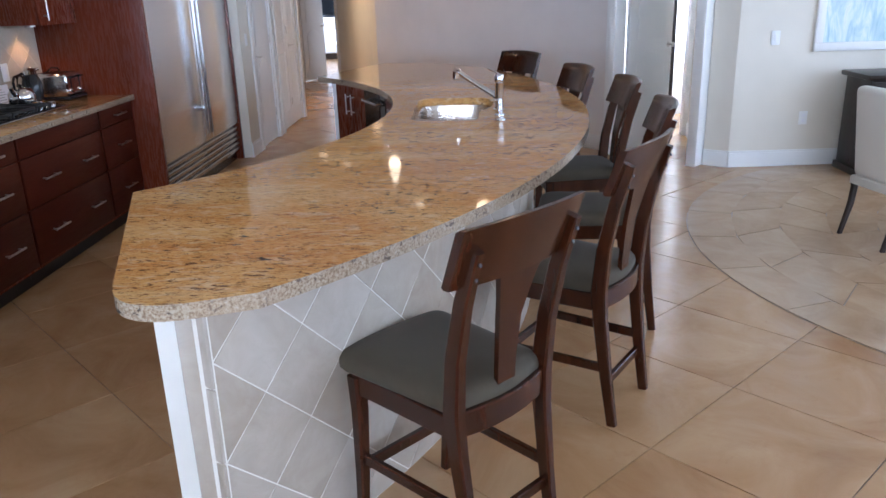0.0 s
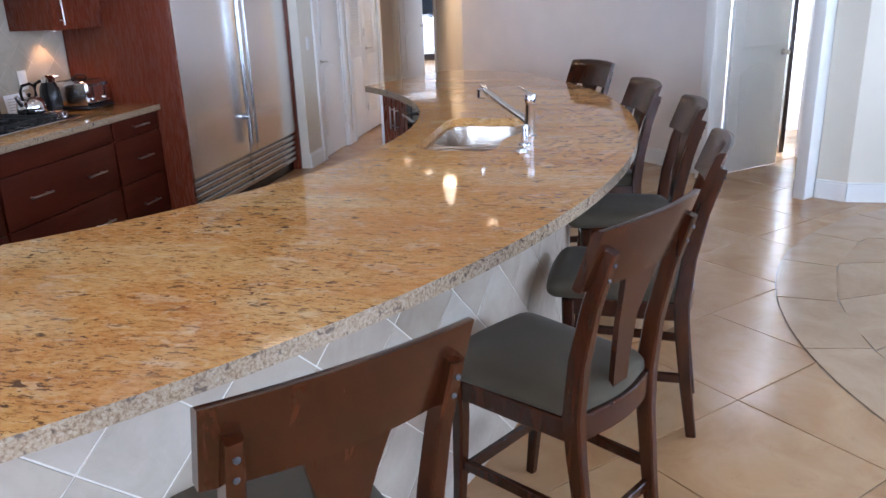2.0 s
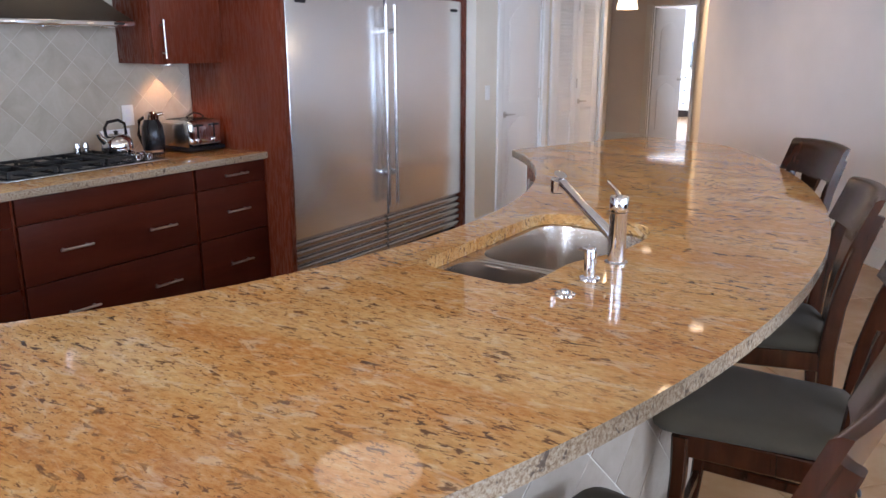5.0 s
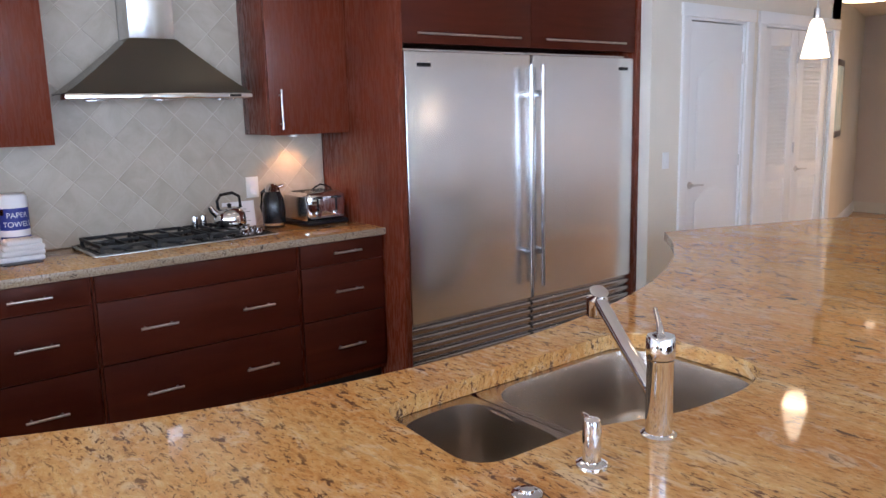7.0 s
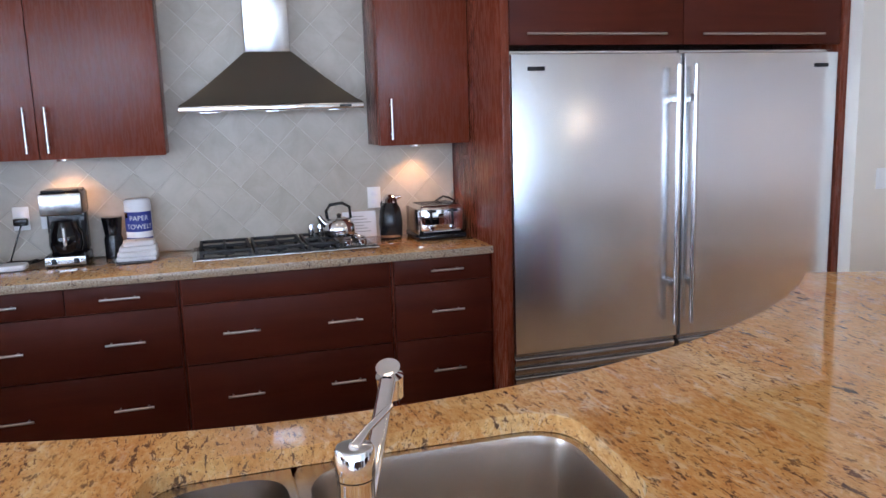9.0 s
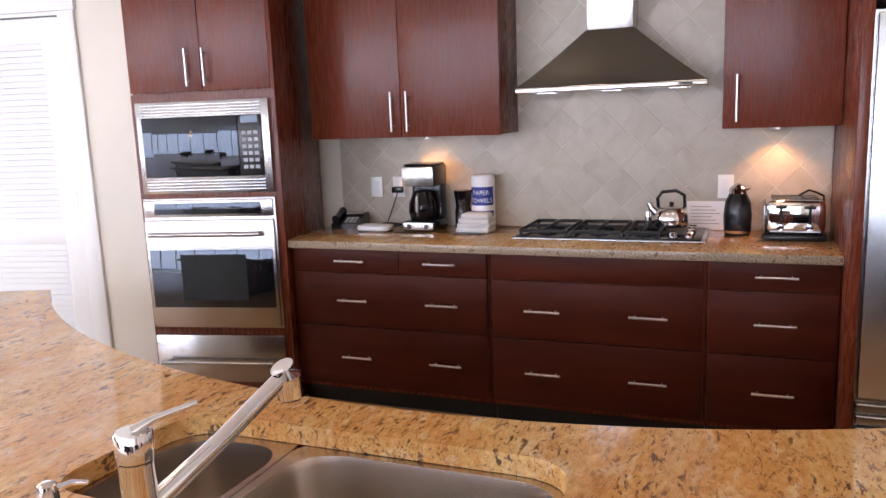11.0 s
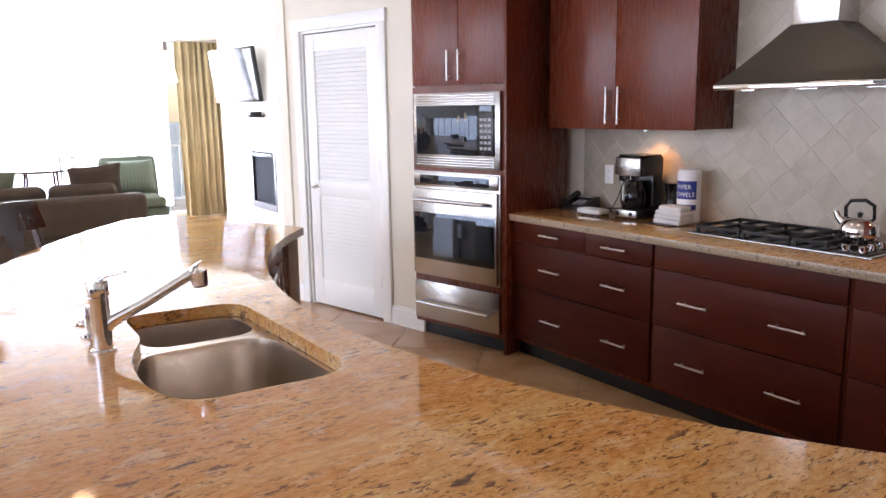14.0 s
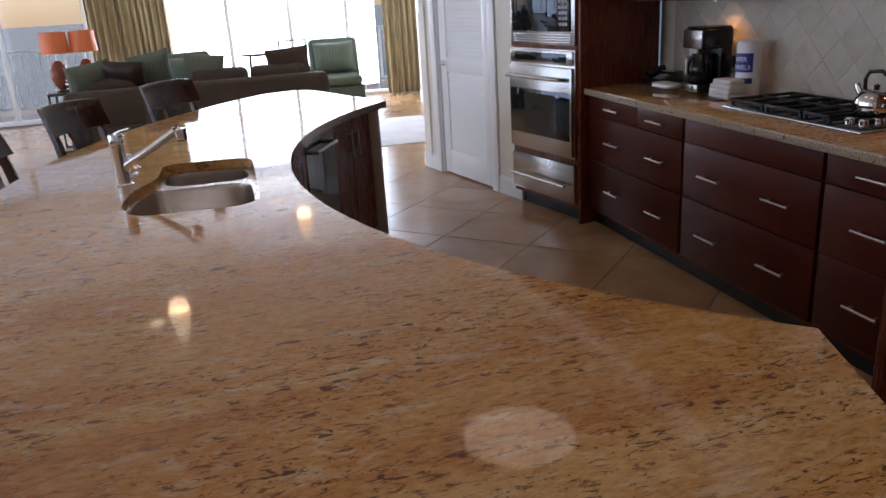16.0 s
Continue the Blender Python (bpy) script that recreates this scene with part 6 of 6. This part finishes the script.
part("strip", box(0.1352, -0.105, 0.042, 0.1366, 0.105, 0.047), M_NICKEL, toaster)
tongs = thing("power_cable", pose(0, 0, 0), "black toaster cord coiled behind it", "cord")
part("cord", tube([(-2.34, 5.60, 1.098), (-2.32, 5.64, 1.125), (-2.29, 5.665, 1.118), (-2.30, 5.70, 1.10), (-2.40, 5.715, 1.03), (-2.44, 5.71, 0.93)], 0.005, 8), M_BLACK, tongs)

# ---- tiles, piece by piece ----
def clip_poly(poly, inside, cross):
    out = []
    for i in range(len(poly)):
        a, b = poly[i - 1], poly[i]
        ia, ib = inside(a), inside(b)
        if ia != ib:
            out.append(cross(a, b))
        if ib:
            out.append(b)
    return out


def clip_rect(poly, x0, y0, x1, y1):
    for axis, limit, sign in ((0, x0, 1), (0, x1, -1), (1, y0, 1), (1, y1, -1)):
        if not poly:
            return poly

        def inside(p):
            return sign * (p[axis] - limit) >= -1e-9

        def cross(a, b):
            s = (limit - a[axis]) / (b[axis] - a[axis])
            return (a[0] + s * (b[0] - a[0]), a[1] + s * (b[1] - a[1]))

        poly = clip_poly(poly, inside, cross)
    return poly


def poly_area(p):
    return abs(sum(p[i - 1][0] * p[i][1] - p[i][0] * p[i - 1][1] for i in range(len(p)))) / 2


def slab_mesh(name, poly, thick, mat, edge=0.003):
    """A flat piece over a convex outline in x-y, its top edge eased."""
    cx = sum(p[0] for p in poly) / len(poly)
    cy = sum(p[1] for p in poly) / len(poly)
    bm = bmesh.new()
    levels = []
    for inset, z in ((0.0, 0.0), (0.0, thick - edge * 0.6), (edge, thick)):
        ring = []
        for x, y in poly:
            d = math.hypot(x - cx, y - cy) or 1
            ring.append(bm.verts.new((x - (x - cx) / d * inset, y - (y - cy) / d * inset, z)))
        levels.append(ring)
    n = len(poly)
    for a, b in zip(levels, levels[1:]):
        for k in range(n):
            bm.faces.new((a[k], a[(k + 1) % n], b[(k + 1) % n], b[k]))
    bm.faces.new(levels[-1])
    bmesh.ops.recalc_face_normals(bm, faces=bm.faces)
    return mesh_of(name, bm, mat)


def piece(name, me, parent, m):
    ob = new(name, me)
    ob.parent = parent
    ob.matrix_basis = m
    return ob


# floor: 0.61 m squares on the diagonal
TILE = 0.61
HALF = TILE / 2 - 0.0022
tile_mesh = slab_mesh("floor_tile", [(-HALF, -HALF), (HALF, -HALF), (HALF, HALF), (-HALF, HALF)], 0.0065, M_TILE, 0.002)
D = TILE / math.sqrt(2)
count = 0
rest = []
for i in range(-8, 20):
    for j in range(-20, 48):
        if (i + j) % 2:
            continue
        x, y = -1.29 + D * i, 2.515 - D + D * j
        if not (-4.1 < x < 6.4 and -5.1 < y < 19.8):
            continue
        near = -2.2 < x < 4.2 and -1.0 < y < 9.6
        turn = 45 + 90 * ((i * 7 + j * 3) % 4)
        m = pose(x, y, -0.0065, 0, 0, turn)
        if near and count < 300:
            piece("floor_tile", tile_mesh, floor, m)
            count += 1
        else:
            rest.append((x, y))
far_bm = bmesh.new()
h = D - 0.003
for x, y in rest:
    vs = [far_bm.verts.new((x + a, y + b, 0.0)) for a, b in ((h, 0), (0, h), (-h, 0), (0, -h))]
    us = [far_bm.verts.new((v.co.x, v.co.y, -0.006)) for v in vs]
    far_bm.faces.new(vs)
    for k in range(4):
        far_bm.faces.new((us[k], us[(k + 1) % 4], vs[(k + 1) % 4], vs[k]))
rest_ob = part("far_floor_tiles", far_bm, M_TILE, floor)
rest_ob["kind"] = "stuff"

# round inlay in the dining floor
MC, MR0, MR1 = (4.62, 4.62), 2.26, 2.55
medal = solid("floor_inlay", lathe([(0, 0.0), (MR1 + 0.004, 0.0), (MR1 + 0.004, 0.0015), (0, 0.0015)], 96, m=Matrix.Translation((*MC, 0))), M_GROUT, "round travertine inlay in the dining floor", "floor", "structure")
ring_n = 26
a_half = math.pi / ring_n - 0.0012
ring_poly = [(r * math.cos(s * a_half), r * math.sin(s * a_half)) for r, s in ((MR0 + 0.004, -1), (MR1, -1), (MR1, 1), (MR0 + 0.004, 1))]
mid = MR1 * math.cos(a_half)
ring_mesh = slab_mesh("inlay_tile", ring_poly[:2] + [(MR1 * math.cos(s * a_half), MR1 * math.sin(s * a_half)) for s in (-0.5, 0, 0.5)] + ring_poly[2:], 0.0035, M_TILE_PALE, 0.001)
for k in range(ring_n):
    piece("inlay_tile", ring_mesh, medal, pose(*MC, 0.0015, 0, 0, 360 / ring_n * k))
# curved rows inside: rings of staggered pieces
rows = [(2.256, 1.96, 24), (1.956, 1.66, 22), (1.656, 1.36, 18), (1.356, 1.06, 14), (1.056, 0.70, 11), (0.696, 0.36, 7)]
for q, (ro, ri, n) in enumerate(rows):
    hh = math.pi / n - 0.002
    tw = 0.10 if q % 2 else -0.10
    poly = [(ri * math.cos(-hh + tw), ri * math.sin(-hh + tw)), (ro * math.cos(-hh), ro * math.sin(-hh)), (ro * math.cos(0), ro * math.sin(0)), (ro * math.cos(hh), ro * math.sin(hh)), (ri * math.cos(hh + tw), ri * math.sin(hh + tw))]
    me = slab_mesh("inlay_tile", poly, 0.0035, M_TILE_PALE, 0.001)
    for k in range(n):
        piece("inlay_tile", me, medal, pose(*MC, 0.0015, 0, 0, 360 / n * (k + 0.5 * (q % 2))))

hub = [(0.352 * math.cos(2 * math.pi * k / 24), 0.352 * math.sin(2 * math.pi * k / 24)) for k in range(24)]
piece("inlay_tile", slab_mesh("inlay_tile", hub, 0.0035, M_TILE_PALE, 0.001), medal, pose(*MC, 0.0015))

# backsplash: 0.15 m squares on the diagonal, on the kitchen wall
splash = solid("backsplash", box(BACK - 0.015, 3.09, TOP + 0.001, BACK - 0.0005, 5.744, 2.5), M_GROUT_SPLASH, "tumbled stone tile backsplash laid on the diagonal", "backsplash", "structure")
S = 0.15
DS = S / math.sqrt(2)
gap = 0.0022
full = None
for i in range(-2, 32):
    for j in range(-2, 20):
        if (i + j) % 2:
            continue
        cy, cz = 3.06 + DS * i, TOP + DS * j
        e = DS - gap
        poly = [(cy + e, cz), (cy, cz + e), (cy - e, cz), (cy, cz - e)]
        poly = clip_rect(poly, 3.095, TOP + 0.003, 5.742, 2.498)
        if len(poly) < 3 or poly_area(poly) < 0.0004:
            continue
        yy = sum(p[0] for p in poly) / len(poly)
        zz = sum(p[1] for p in poly) / len(poly)
        if zz > 1.50 and not 4.14 < yy < 5.31:
            continue
        local = [(p[0] - cy, p[1] - cz) for p in poly]
        whole = len(poly) == 4 and poly_area(poly) > 2 * e * e * 0.99
        if whole and full is None:
            full = slab_mesh("wall_tile", local, 0.002, M_SPLASH, 0.0015)
        me = full if whole else slab_mesh("wall_tile", local, 0.002, M_SPLASH, 0.0015)
        piece("wall_tile", me, splash, Matrix(((0, 0, 1, BACK - 0.0005), (1, 0, 0, cy), (0, 1, 0, cz), (0, 0, 0, 1))))

# bar face of the island: 0.205 m squares on the diagonal
DB = 0.205 / math.sqrt(2)
knee = bpy.data.objects["knee_wall"]
HZ = TOP - 0.044
a_first = angle_at(BC, BR, 1.80)
a_last = angle_at(BC, BR, 7.46)
cols = int(radians(a_last - a_first) * BR / DB)
cache = {}
for i in range(cols + 1):
    for j in range(0, 10):
        if (i + j) % 2:
            continue
        e = DB - 0.0028
        cz = DB * j
        poly = clip_rect([(e, cz), (0, cz + e), (-e, cz), (0, cz - e)], -1, 0.003, 1, HZ)
        if i == 0:
            poly = clip_rect(poly, 0.004, 0, 1, 1) if poly else poly
        if len(poly) < 3 or poly_area(poly) < 0.0004:
            continue
        key = (j, i == 0)
        if key not in cache:
            cache[key] = slab_mesh("bar_tile", [(p[0], p[1] - cz) for p in poly], 0.0025, M_BARTILE, 0.0015)
        a = radians(a_first) + i * DB / BR
        ca, sa = math.cos(a), math.sin(a)
        m = Matrix(((-sa, 0, ca, BC[0] + (BR - 0.001) * ca), (ca, 0, sa, BC[1] + (BR - 0.001) * sa), (0, 1, 0, cz), (0, 0, 0, 1)))
        piece("bar_tile", cache[key], knee, m)

# turn the living room with its window wall
LIVING_NAMES = ("wall_recess_return", "wall_fireplace", "wall_curtain_niche", "wall_curtain_side", "wall_south_west", "window_1", "balcony_column",
                "curtain", "sofa", "throw_pillow", "armchair", "round_table", "lattice_chair", "console_table", "table_lamp", "striped_vase", "fireplace",
                "fireplace_panel", "media_shelf", "media_box", "television", "area_rug", "ceiling_fan", "patio_chair", "baseboard")
for ob in list(scene.objects):
    if ob.parent is None and ob.name.split(".")[0] in LIVING_NAMES:
        bpy.context.view_layer.update()
        low_y = (ob.matrix_world @ Vector(ob.bound_box[0])).y if ob.type == "MESH" else ob.matrix_world.translation.y
        if ob.name.startswith("baseboard") and low_y > -1.56:
            continue
        if low_y > 3:
            continue
        ob.matrix_basis = LIVING @ ob.matrix_basis
